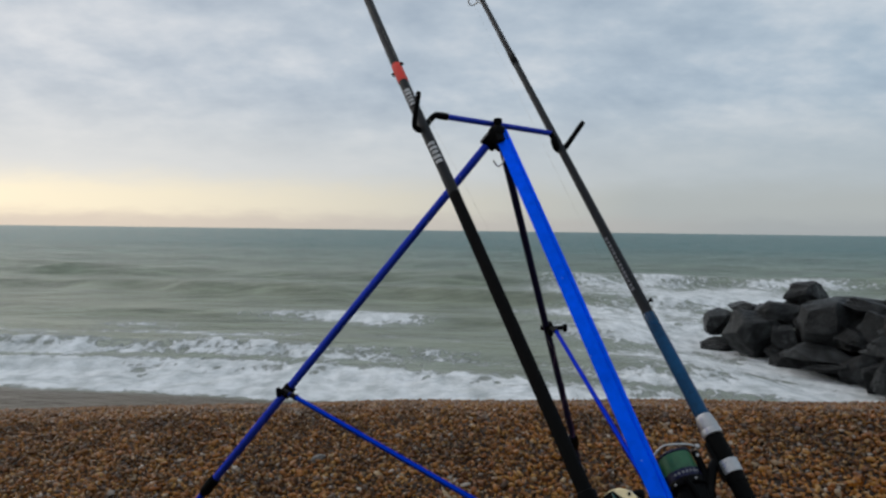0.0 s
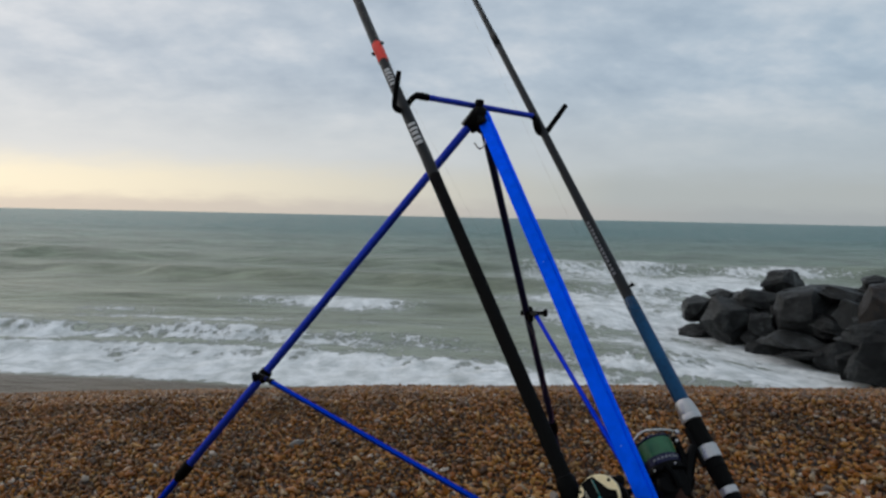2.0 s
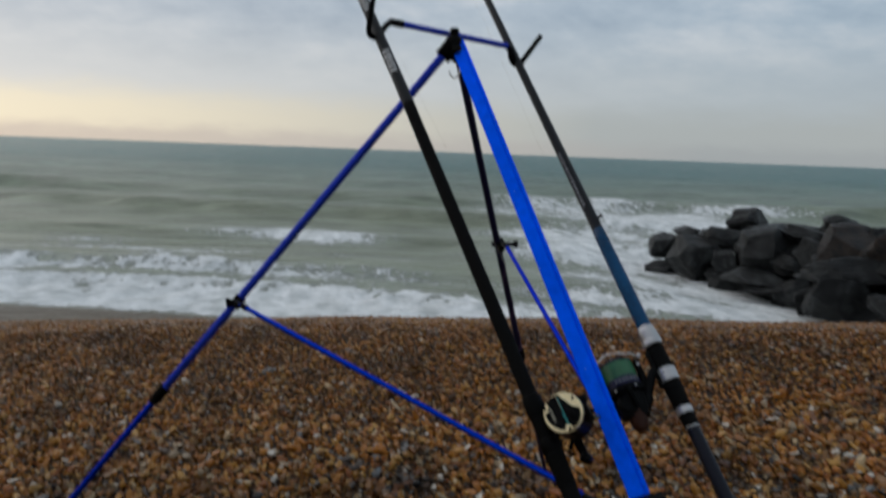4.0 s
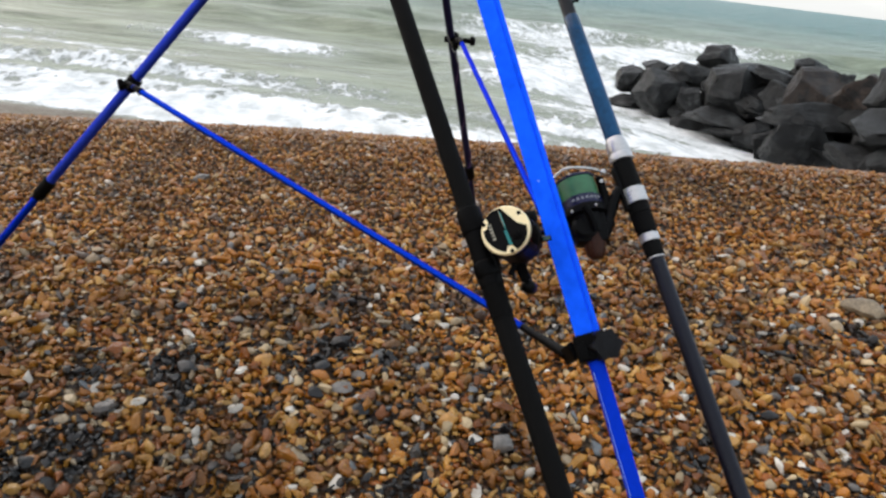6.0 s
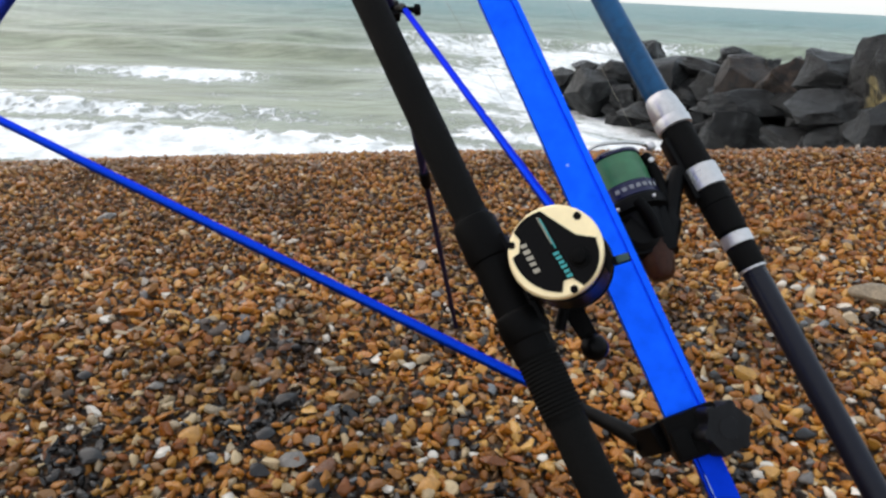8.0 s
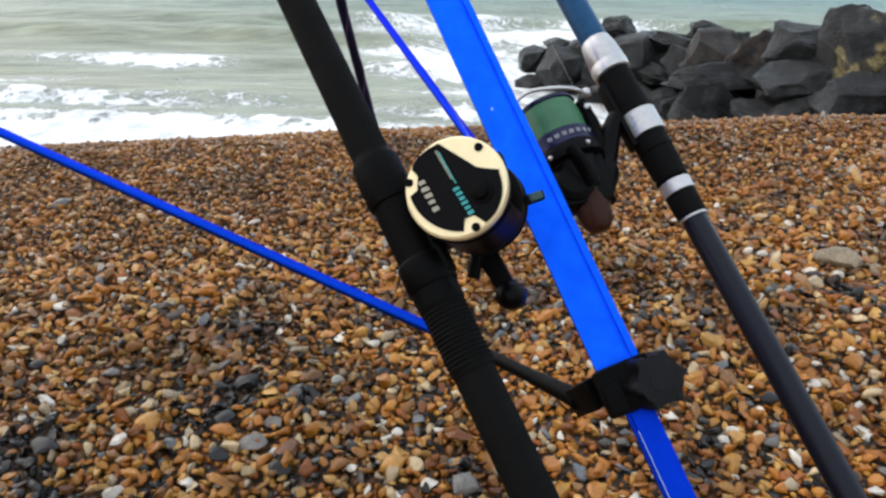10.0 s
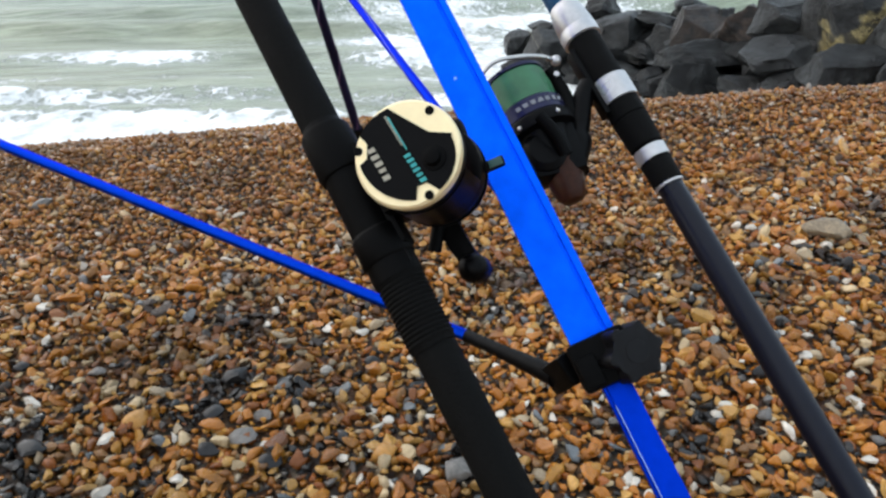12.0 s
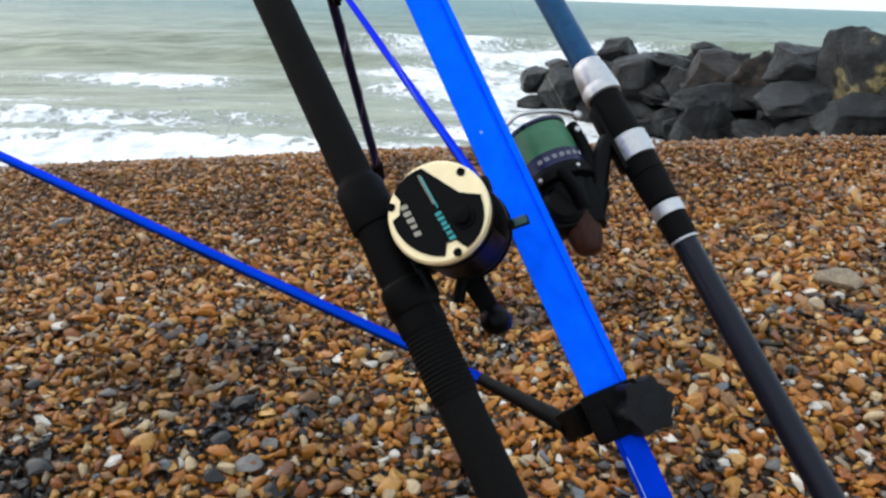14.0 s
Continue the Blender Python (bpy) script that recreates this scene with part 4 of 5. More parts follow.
part("seat_hood", lathe(bmesh.new(), RRM, [(0.060, 0.0160), (0.061, 0.0180), (0.070, 0.0184), (0.0715, 0.0174), (0.0735, 0.0174), (0.0745, 0.0178), (0.092, 0.0160), (0.100, 0.0142), (0.101, 0.0130)], 32), SILVER, right_rod, "silver reel-seat hood")
part("reel_seat", lathe(bmesh.new(), RRM, [(-0.062, 0.0130), (-0.060, 0.0148), (-0.032, 0.0162), (-0.0315, 0.0154), (-0.030, 0.0154), (-0.0295, 0.0164), (0.062, 0.0158)], 32), GRIP, right_rod, "matt black reel seat")
part("ring", lathe(bmesh.new(), RRM, [(-0.013, 0.0160), (-0.0125, 0.0178), (0.011, 0.0178), (0.0115, 0.0160)], 32), SILVER, right_rod, "silver ring")
part("ring", lathe(bmesh.new(), RRM, [(-0.0755, 0.0134), (-0.075, 0.0146), (-0.0635, 0.0146), (-0.063, 0.0134)], 32), SILVER, right_rod, "silver ring")
part("collar", lathe(bmesh.new(), RRM, [(-0.0995, 0.0120), (-0.099, 0.0134), (-0.064, 0.0142), (-0.062, 0.0130)], 28), GRIP, right_rod)
part("thin_ring", lathe(bmesh.new(), RRM, [(-0.1015, 0.0118), (-0.1012, 0.0130), (-0.0992, 0.0130), (-0.099, 0.0118)], 28), SILVER, right_rod)
part("butt", lathe(bmesh.new(), RRM, [(-1.72, 0.0100), (-1.70, 0.0125), (-0.6, 0.0114), (-0.1015, 0.0113), (-0.100, 0.0108)], 24), BUTT, right_rod, "satin navy-grey butt")
part("print", print_bars(RRM, 0.0109, 0.40, 0.56, 14, 0.3, 0.30, 8), DIM_PRINT, right_rod, "grey printed mark")
part("guide_foot", lathe(bmesh.new(), RRM @ pose(0, 0, 0.365, 90, 0, -100), [(0.009, 0.0025), (0.016, 0.0025), (0.017, 0.0045), (0.021, 0.0045)], 12), PLASTIC, right_rod)
for s, br, rr in ((1.70, 0.0080, 0.0145), (2.3, 0.0065, 0.012), (2.8, 0.0050, 0.009)):
    part("line_guide", guide("line_guide", RRM, s, br, rr, 100, 0.0016), STEEL, right_rod)


# ---- the multiplier reel on the wrapped rod ----
REEL_N = Vector((-0.554, -0.703, 0.446))
REEL_N = (REEL_N - LR_U * REEL_N.dot(LR_U)).normalized()
REEL_N = (REEL_N * math.cos(radians(-3)) - LR_U.cross(REEL_N) * math.sin(radians(-3))).normalized()
REEL_W = LR_U.cross(REEL_N).normalized()
REEL_S, REEL_H = -0.0045, 0.0415
PLATE_R = 0.029
RC = LR_O + LR_U * REEL_S + REEL_W * REEL_H
# x: away from the rod, y: up the rod, z: towards the gold plate
RM = Matrix((REEL_W, LR_U, REEL_N)).transposed().to_4x4()
RM.translation = RC
reel = thing("fishing_reel", RC, "black multiplier reel with champagne gold side plate and red line", "fishing reel")


def face_xy(i, j):
    """Reel-plate coordinates from a sketch of the plate, i to the right and j downwards, in plate radii."""
    return ((0.874 * i - 0.459 * j) * PLATE_R, (-0.617 * i - 0.872 * j) * PLATE_R)


side = part("side_plate", lathe(bmesh.new(), RM, [(0.0215, 0.0270), (0.0216, PLATE_R - 0.0003), (0.0245, PLATE_R), (0.0270, PLATE_R - 0.0004), (0.0280, PLATE_R - 0.0016)], 64), GOLD, reel, "champagne gold side plate")
sub("plate_ring", lathe(bmesh.new(), RM, [(0.0148, 0.0262), (0.0150, 0.0282), (0.0213, 0.0286), (0.0215, 0.0262)], 64), GLOSS, side, "black ring behind the plate")
badge = []
for deg in range(0, 360, 6):
    a = radians(deg)
    i, j = 0.86 * math.cos(a), 0.86 * math.sin(a)
    if -112 <= (deg - 360 if deg > 180 else deg) <= -25:          # the gold field beside the wedge
        continue
    if abs((deg % 360) - 62) <= 13:                                # notch round the lower screw
        i, j = i * 0.72, j * 0.72
    if abs((deg % 360) - 180) <= 12:                               # notch round the left screw
        i, j = i * 0.80, j * 0.80
    badge.append((deg, (i, j)))
order = [p for d, p in badge if d <= 246] + [(-0.32, -0.82), (0.40, -0.39), (0.80, -0.39)] + [p for d, p in badge if d > 246]
sub("badge", prism(bmesh.new(), RM, [face_xy(i, j) for i, j in order][::-1], 0.0275, 0.0292, 0.0003), GLOSS, side, "black badge plate")
for i, j in ((0.42, -0.80), (-0.86, 0.0), (0.40, 0.74)):
    x_, y_ = face_xy(i, j)
    bm = lathe(bmesh.new(), RM @ pose(x_, y_, 0.0), [(0.0272, 0.0024), (0.0286, 0.0024), (0.0288, 0.0020), (0.0285, 0.0017), (0.0284, 0.0005)], 16)
    sub("screw", bm, PLASTIC, side)
x_, y_ = face_xy(0.49, 0.07)
bm = lathe(bmesh.new(), RM @ pose(x_, y_, 0.0), [(0.0290, 0.0068), (0.0300, 0.0066), (0.0302, 0.0050), (0.0305, 0.0046), (0.0335, 0.0042), (0.0340, 0.0030)], 28)
sub("boss", bm, PLASTIC, side)


def plate_bars(p0, p1, count, wide, fill, seed):
    """Bars in a row across the badge that stand in for lettering."""
    rng = random.Random(seed)
    bm_ = bmesh.new()
    p0, p1 = Vector(p0), Vector(p1)
    run = (p1 - p0) / count
    across = Vector((-run.y, run.x)).normalized() * wide
    for k in range(count):
        a = p0 + run * (k + 0.1)
        b = a + run * (fill * rng.uniform(0.85, 1.1))
        h = rng.uniform(0.75, 1.0)
        corner = [a - across * h, b - across * h, b + across * h, a + across * h]
        quad = [face_xy(c.x, c.y) for c in corner]
        lo = [bm_.verts.new(RM @ Vector((x, y, 0.0290))) for x, y in quad]
        hi = [bm_.verts.new(RM @ Vector((x, y, 0.0295))) for x, y in quad]
        bm_.faces.new(hi)
        for e in range(4):
            bm_.faces.new((lo[e], lo[(e + 1) % 4], hi[(e + 1) % 4], hi[e]))
    bmesh.ops.recalc_face_normals(bm_, faces=bm_.faces[:])
    return bm_


sub("print", plate_bars((-0.36, -0.66), (-0.04, -0.12), 11, 0.026, 0.62, 1), PALE, side, "row of small pale letters as bars", False)
sub("print", plate_bars((-0.345, -0.71), (0.04, -0.04), 1, 0.014, 0.8, 2), TEAL, side, "teal stripe", False)
sub("print", plate_bars((0.02, 0.02), (0.34, 0.52), 6, 0.07, 0.62, 3), TEAL, side, "row of teal figures as bars", False)
sub("print", plate_bars((-0.63, -0.06), (-0.29, 0.54), 5, 0.075, 0.58, 5), PALE, side, "row of pale letters as bars", False)

spool = part("spool", lathe(bmesh.new(), RM, [(-0.014, 0.024), (-0.0125, 0.0245), (-0.0120, 0.0172), (0.0125, 0.0172), (0.0130, 0.0245), (0.0145, 0.024)], 40), GLOSS, reel)
sub("line", lathe(bmesh.new(), RM, [(-0.0119, 0.0160), (-0.0118, 0.0196), (0.0, 0.0202), (0.0124, 0.0196), (0.0125, 0.0160)], 40), RED_LINE, spool, "red fishing line wound on the spool")
bm = lathe(bmesh.new(), RM, [(-0.0345, 0.0180), (-0.0340, 0.0235), (-0.0300, 0.0275), (-0.0200, 0.0290), (-0.0155, 0.0285), (-0.0150, 0.0255)], 48)
gear = part("gear_housing", bm, GLOSS, reel, "black gear housing")
sub("rim", lathe(bmesh.new(), RM, [(-0.0292, 0.0270), (-0.0290, 0.0290), (-0.0272, 0.0292), (-0.0270, 0.0270)], 48), GLOSS, gear, "thin black rim")
for ang in (82, 150, 210, 278):
    a = radians(ang)
    part("pillar", sweep(bmesh.new(), [RM @ Vector((0.0255 * math.cos(a), 0.0255 * math.sin(a), z)) for z in (-0.016, 0.016)], 0.0026, 12), PLASTIC, reel)
bm = bmesh.new()
block(bm, RM @ pose(-0.0235, 0, -0.001), 0.010, 0.034, 0.034, 0.003)
block(bm, RM @ pose(-0.0285, 0, 0.0), 0.006, 0.066, 0.016, 0.0025)
part("reel_foot", bm, PLASTIC, reel)
bm = bmesh.new()
bow = [(0.0290 * math.cos(a), 0.0290 * math.sin(a)) for a in np.radians(np.linspace(212, 318, 20))] + [(0.0250 * math.cos(a), 0.0250 * math.sin(a)) for a in np.radians(np.linspace(318, 212, 20))]
prism(bm, RM, bow, -0.0152, 0.0150, 0.0006)
part("frame_bow", bm, GLOSS, reel, "black curved frame bar")
# crank on the far side: star drag, arm, barrel knob and counterweight
bm = bmesh.new()
prism(bm, RM, round_outline(0.0150, 60, 6, 0.0035), -0.0420, -0.0385, 0.001)
lathe(bm, RM, [(-0.050, 0.004), (-0.049, 0.0055), (-0.034, 0.0062)], 20)
sweep(bm, [RM @ Vector((-0.010, -0.012, -0.0402)), RM @ Vector((-0.021, -0.026, -0.0410)), RM @ Vector((-0.0265, -0.0325, -0.0420))], [0.0036, 0.0040, 0.0042], 12)
star = part("star_drag", bm, PLASTIC, reel)
adir = Vector((-0.20, -0.98, 0.0)).normalized()
am = RM @ frame_of(Vector((0, 0, -0.046)), (0, 0, 1), adir)
bm = bmesh.new()
prism(bm, am, [(-0.0055, 0.010), (0.0010, 0.026), (-0.0060, 0.052), (0.0058, 0.053), (0.0140, 0.028), (0.0085, 0.010), (0.0065, -0.014), (0.0045, -0.038), (-0.0045, -0.038), (-0.0065, -0.014)][::-1], -0.0025, 0.0025, 0.0006)
crank = part("crank", bm, PLASTIC, reel, "black crank arm")
bm = bmesh.new()
ball(bm, am @ pose(0, 0.054, 0.002), 0.0092, 18)
lathe(bm, am @ pose(0, 0.054, 0.0), [(-0.008, 0.0070), (-0.007, 0.0088), (0.005, 0.0088), (0.006, 0.0070)], 20)
sub("counterweight", bm, GLOSS, crank)
bm = bmesh.new()
lathe(bm, am @ pose(0, -0.036, -0.016, 0, 0, 0) @ pose(0, 0, 0, 0, 90, 0), [(-0.0170, 0.005), (-0.0160, 0.0072), (-0.010, 0.0082), (0.010, 0.0082), (0.0160, 0.0072), (0.0170, 0.005)], 20)
lathe(bm, am @ pose(0, -0.036, 0), [(-0.018, 0.0032), (0.003, 0.0040)], 14)
sub("barrel_knob", bm, GRIP, crank)
bm = bmesh.new()
lm = RM @ frame_of(Vector((0.024, -0.0105, -0.024)), Vector((0.98, -0.15, -0.1)), (0, 0, 1))
block(bm, lm @ pose(0, 0, 0.007), 0.0060, 0.0050, 0.014, 0.0014)
lever = part("lever", bm, GLOSS, reel)
sub("lever_tip", block(bmesh.new(), lm @ pose(0, 0.0022, 0.009), 0.0050, 0.0020, 0.008, 0.0006), TEAL_DARK, lever, "dark teal lever tip")
# clamp of the seat that holds the reel foot
for q in (-1, 1):
    part("foot_hood", block(bmesh.new(), RM @ pose(-0.0330, 0.034 * q, 0.0), 0.009, 0.025, 0.018, 0.0035), PLASTIC, reel)
# line from the spool to the first guide
part("line", sweep(bmesh.new(), [RM @ Vector((0.018, 0.008, 0.002)), on_blank(1.86) @ pose(0, 0, 1.86, 0, 0, 120) @ Vector((0, -0.0320, 0.012))], 0.00014, 5), PALE, reel, "thin pale fishing line")


# ---- the spinning reel on the blue rod ----
SPIN_W = Vector((-0.93, 0.05, -0.20))
SPIN_W = (SPIN_W - RR_U * SPIN_W.dot(RR_U)).normalized()
SPIN_N = SPIN_W.cross(RR_U).normalized()
# x: from the rod to the reel, y: up the rod, z: across
SM = Matrix((SPIN_W, RR_U, SPIN_N)).transposed().to_4x4()
SM.translation = RR_O + RR_U * 0.016
spin = thing("spinning_reel", SM @ Vector((0.05, 0, 0)), "black spinning reel with dark blue spool full of green line", "fishing reel")
TILT = pose(0.081, -0.0215, 0.0, 0, 0, 1) @ pose(0, 0, 0, -90, 0, 0)         # the spool's axis, z up the rod
SP = SM @ TILT
sp = part("spool", lathe(bmesh.new(), SP, [(0.001, 0.0270), (0.002, 0.0312), (0.015, 0.0318), (0.0165, 0.0300), (0.0168, 0.020), (0.0475, 0.019), (0.0480, 0.0300), (0.0510, 0.0300), (0.0540, 0.0240), (0.0550, 0.010), (0.0620, 0.008), (0.063, 0.004)], 48), BLUE_RIM, spin, "dark blue spool")
sub("line", lathe(bmesh.new(), SP, [(0.0168, 0.021), (0.0170, 0.0292), (0.032, 0.0300), (0.0470, 0.0288), (0.0474, 0.021)], 48), GREEN_LINE, sp, "green fishing line wound on the spool")
bm = bmesh.new()
rng = random.Random(9)
for k in range(7):
    a = radians(32 - k * 12.5)
    for s0, s1 in ((0.0068, 0.0108),):
        rows = [[bm.verts.new(SP @ Vector((0.0321 * math.sin(a + t), -0.0321 * math.cos(a + t) * -1, z))) for t in (-0.08, 0.0, 0.08 * rng.uniform(0.5, 1))] for z in (s0, s1)]
        for e in range(2):
            bm.faces.new((rows[0][e], rows[0][e + 1], rows[1][e + 1], rows[1][e]))
sub("print", bm, DIM_PRINT, sp, "row of pale letters as bars")
bm = bmesh.new()
lathe(bm, SP, [(-0.046, 0.015), (-0.040, 0.0215), (-0.024, 0.0235), (-0.0125, 0.0255), (-0.0105, 0.0330), (-0.002, 0.0338), (0.0005, 0.0325), (0.001, 0.022)], 40)
rotor = part("rotor", bm, GLOSS, spin, "black rotor")
for ang, lean_ in ((8, -18), (95, 10)):
    a0, a1 = radians(ang), radians(ang + lean_)
    strap = [SP @ Vector((0.0325 * math.sin(a0), 0.0325 * math.cos(a0), -0.006)), SP @ Vector((0.0310 * math.sin((a0 + a1) / 2), 0.0310 * math.cos((a0 + a1) / 2), -0.022)), SP @ Vector((0.0225 * math.sin(a1), 0.0225 * math.cos(a1), -0.042))]
    sub("rotor_arm", sweep(bmesh.new(), arc_points(strap, 4), 0.0052, 12), PLASTIC, rotor)
for ang, zz in ((-22, -0.006), (42, -0.007)):
    a0 = radians(ang)
    sub("screw", ball(bmesh.new(), Matrix.Translation(SP @ Vector((0.0335 * math.sin(a0), 0.0335 * math.cos(a0), zz))), 0.0021, 10), STEEL, rotor, "small steel screw")
# bail arms stand up beside the spool, the wire goes over it
for q, lift in ((-1, 0.050), (1, 0.046)):
    pts_ = [SP @ Vector((0.029 * q, 0.0, -0.012)), SP @ Vector((0.037 * q, 0.0, 0.012)), SP @ Vector((0.038 * q, 0.0, 0.034)), SP @ Vector((0.037 * q, 0.0, lift))]
    sub("bail_arm", sweep(bmesh.new(), arc_points(pts_, 4), [0.0075] * 4 + [0.0065] * 4 + [0.006] * 4 + [0.0055], 12), PLASTIC, rotor)
bm = bmesh.new()
sweep(bm, arc_points([SP @ Vector((-0.046, 0.0, 0.055)), SP @ Vector((-0.034, 0.010, 0.059)), SP @ Vector((-0.0105, 0.016, 0.064)), SP @ Vector((0.016, 0.014, 0.067)), SP @ Vector((0.041, 0.0, 0.052))], 6), 0.0020, 8)
sub("bail_wire", bm, STEEL, rotor, "bright steel bail wire")
bm = bmesh.new()
ball(bm, SP @ pose(-0.046, 0.002, 0.056), 0.0050, 14)
lathe(bm, SP @ pose(-0.038, 0.006, 0.040, 90, 0, 0), [(-0.002, 0.0026), (0.002, 0.0026), (0.003, 0.0015)], 12)
sub("line_roller", bm, SILVER, rotor, "silver line roller")
bm = bmesh.new()
block(bm, SM @ pose(0.080, -0.050, 0.0, 0, 0, 8), 0.050, 0.054, 0.034, 0.011)
lathe(bm, SM @ pose(0.090, -0.052, 0.0), [(-0.022, 0.014), (-0.018, 0.019), (0.018, 0.019), (0.022, 0.014)], 28)
body = part("gearbox", bm, GLOSS, spin, "black gearbox")
bm = bmesh.new()
lathe(bm, SM @ pose(0.080, -0.080, 0.0, 0, 0, 8) @ pose(0, 0, 0, -90, 0, 0), [(-0.019, 0.003), (-0.0175, 0.009), (-0.013, 0.0125), (-0.004, 0.0150), (0.010, 0.0170), (0.026, 0.0185)], 28)
part("rear_cap", bm, BROWN, spin, "brown translucent rear cap")
bm = bmesh.new()
sweep(bm, arc_points([SM @ Vector((0.018, 0.0, 0.0)), SM @ Vector((0.030, -0.012, 0.0)), SM @ Vector((0.052, -0.046, 0.0)), SM @ Vector((0.070, -0.068, 0.0))], 6), [0.0088] * 6 + [0.0092] * 6 + [0.0125] * 6 + [0.016], 14)
block(bm, SM @ pose(0.0175, 0.0, 0.0), 0.006, 0.072, 0.016, 0.0025)
part("stem", bm, GLOSS, spin, "black reel stem and foot")
bm = bmesh.new()
ch = SM @ Vector((0.080, -0.050, 0.0))
hand_end = Vector((0.318, 1.200, 1.082))
sweep(bm, arc_points([ch + Vector((0, 0, 0)), ch.lerp(hand_end, 0.35) + Vector((0, 0, 0.004)), Vector((0.352, 1.200, 1.098)), hand_end], 5), [0.006] * 5 + [0.0048] * 10 + [0.0042], 12)
crank2 = part("crank", bm, PLASTIC, spin, "black crank arm")
bm = bmesh.new()
ball(bm, Matrix.Translation(hand_end + Vector((-0.004, -0.002, 0.004))), 0.009, 16)
sub("crank_knob", bm, GRIP, crank2)
part("line", sweep(bmesh.new(), [SP @ Vector((-0.036, 0.006, 0.050)), RRM @ pose(0, 0, 1.70, 0, 0, 100) @ Vector((0, -0.0285, 0.012))], 0.00014, 5), PALE, spin, "thin pale fishing line")


# ---- the shingle ----
def pebble_shapes(count, seed, detail):
    """Worn flint shapes as unit meshes: rounded, flattened and a little angular."""
    out = []
    rng = random.Random(seed)
    for k in range(count):
        bm_ = bmesh.new()
        bmesh.ops.create_icosphere(bm_, subdivisions=detail, radius=1.0)
        off = Vector((rng.uniform(0, 50), rng.uniform(0, 50), 0))
        cuts = [(Vector((rng.gauss(0, 1), rng.gauss(0, 1), rng.gauss(0, 1))).normalized(), rng.uniform(0.30, 0.62)) for _ in range(rng.choice((6, 7, 8, 10)))]
        for vtx in bm_.verts:
            c = vtx.co * (1 + 0.42 * noise.noise(vtx.co * 0.9 + off) + 0.20 * noise.noise(vtx.co * 2.1 + off))
            for nrm, far in cuts:
                over = c.dot(nrm) - far
                if over > 0:
                    c = c - nrm * over
            vtx.co = c
        bm_.verts.index_update()
        out.append((np.array([v_.co[:] for v_ in bm_.verts]), np.array([[v_.index for v_ in f_.verts] for f_ in bm_.faces])))
        bm_.free()
    return out


SHAPES = pebble_shapes(14, 5, 2)
PLAIN_SHAPES = pebble_shapes(14, 5, 1)


def scatter():
    """Places, sizes and turns of the pebbles in the stretch of beach in front of the tripod and round it."""
    rng = np.random.default_rng(7)
    got = []
    for layer, (step, lo, hi, lift) in enumerate(((0.0250, 0.0090, 0.0150, -0.006), (0.0275, 0.0110, 0.0225, 0.000), (0.050, 0.018, 0.030, 0.006))):
        ys = np.arange(1.12, 6.6, step * 0.92)
        for k, y in enumerate(ys):
            half_l, half_r = 0.70 * y + 0.30, min(0.86 * y + 0.25, 4.2)
            xs = np.arange(-half_l, half_r, step) + (step / 2 if k % 2 else 0)
            xs = xs + rng.uniform(-0.42, 0.42, len(xs)) * step
            yy = y + rng.uniform(-0.42, 0.42, len(xs)) * step
            v = yy + SHORE * xs + 0.012 * np.clip(xs, 0, 6) ** 2
            keep = v < CREST + (0.35, 2.3, 0.6)[layer]
            if layer:
                keep &= rng.uniform(0, 1, len(xs)) < (0.95, 0.42)[layer - 1]
            xs, yy = xs[keep], yy[keep]
            size = (lo + (hi - lo) * rng.beta(1.5, 2.6, len(xs))) * (1.06 - 0.08 * np.clip(yy - 2.2, 0, 1.8))
            got.append(np.stack([xs, yy, size, np.full(len(xs), lift)], 1))
    # coarser stones on the beach round about
    step = 0.052
    gx, gy = np.meshgrid(np.arange(-4.6, 5.2, step), np.arange(-1.6, 6.0, step))
    xs, yy = (g.ravel() + rng.uniform(-0.45, 0.45, g.size) * step for g in (gx, gy))
    v = yy + SHORE * xs + 0.012 * np.clip(xs, 0, 6) ** 2
    keep = ((yy < 1.12) | (xs < -0.70 * yy - 0.30) | (xs > np.minimum(0.86 * yy + 0.25, 4.2))) & (v < CREST + 1.5)
    xs, yy = xs[keep], yy[keep]
    got.append(np.stack([xs, yy, 0.016 + 0.022 * rng.beta(1.5, 2.6, len(xs)), np.full(len(xs), -0.004)], 1))
    return np.concatenate(got)


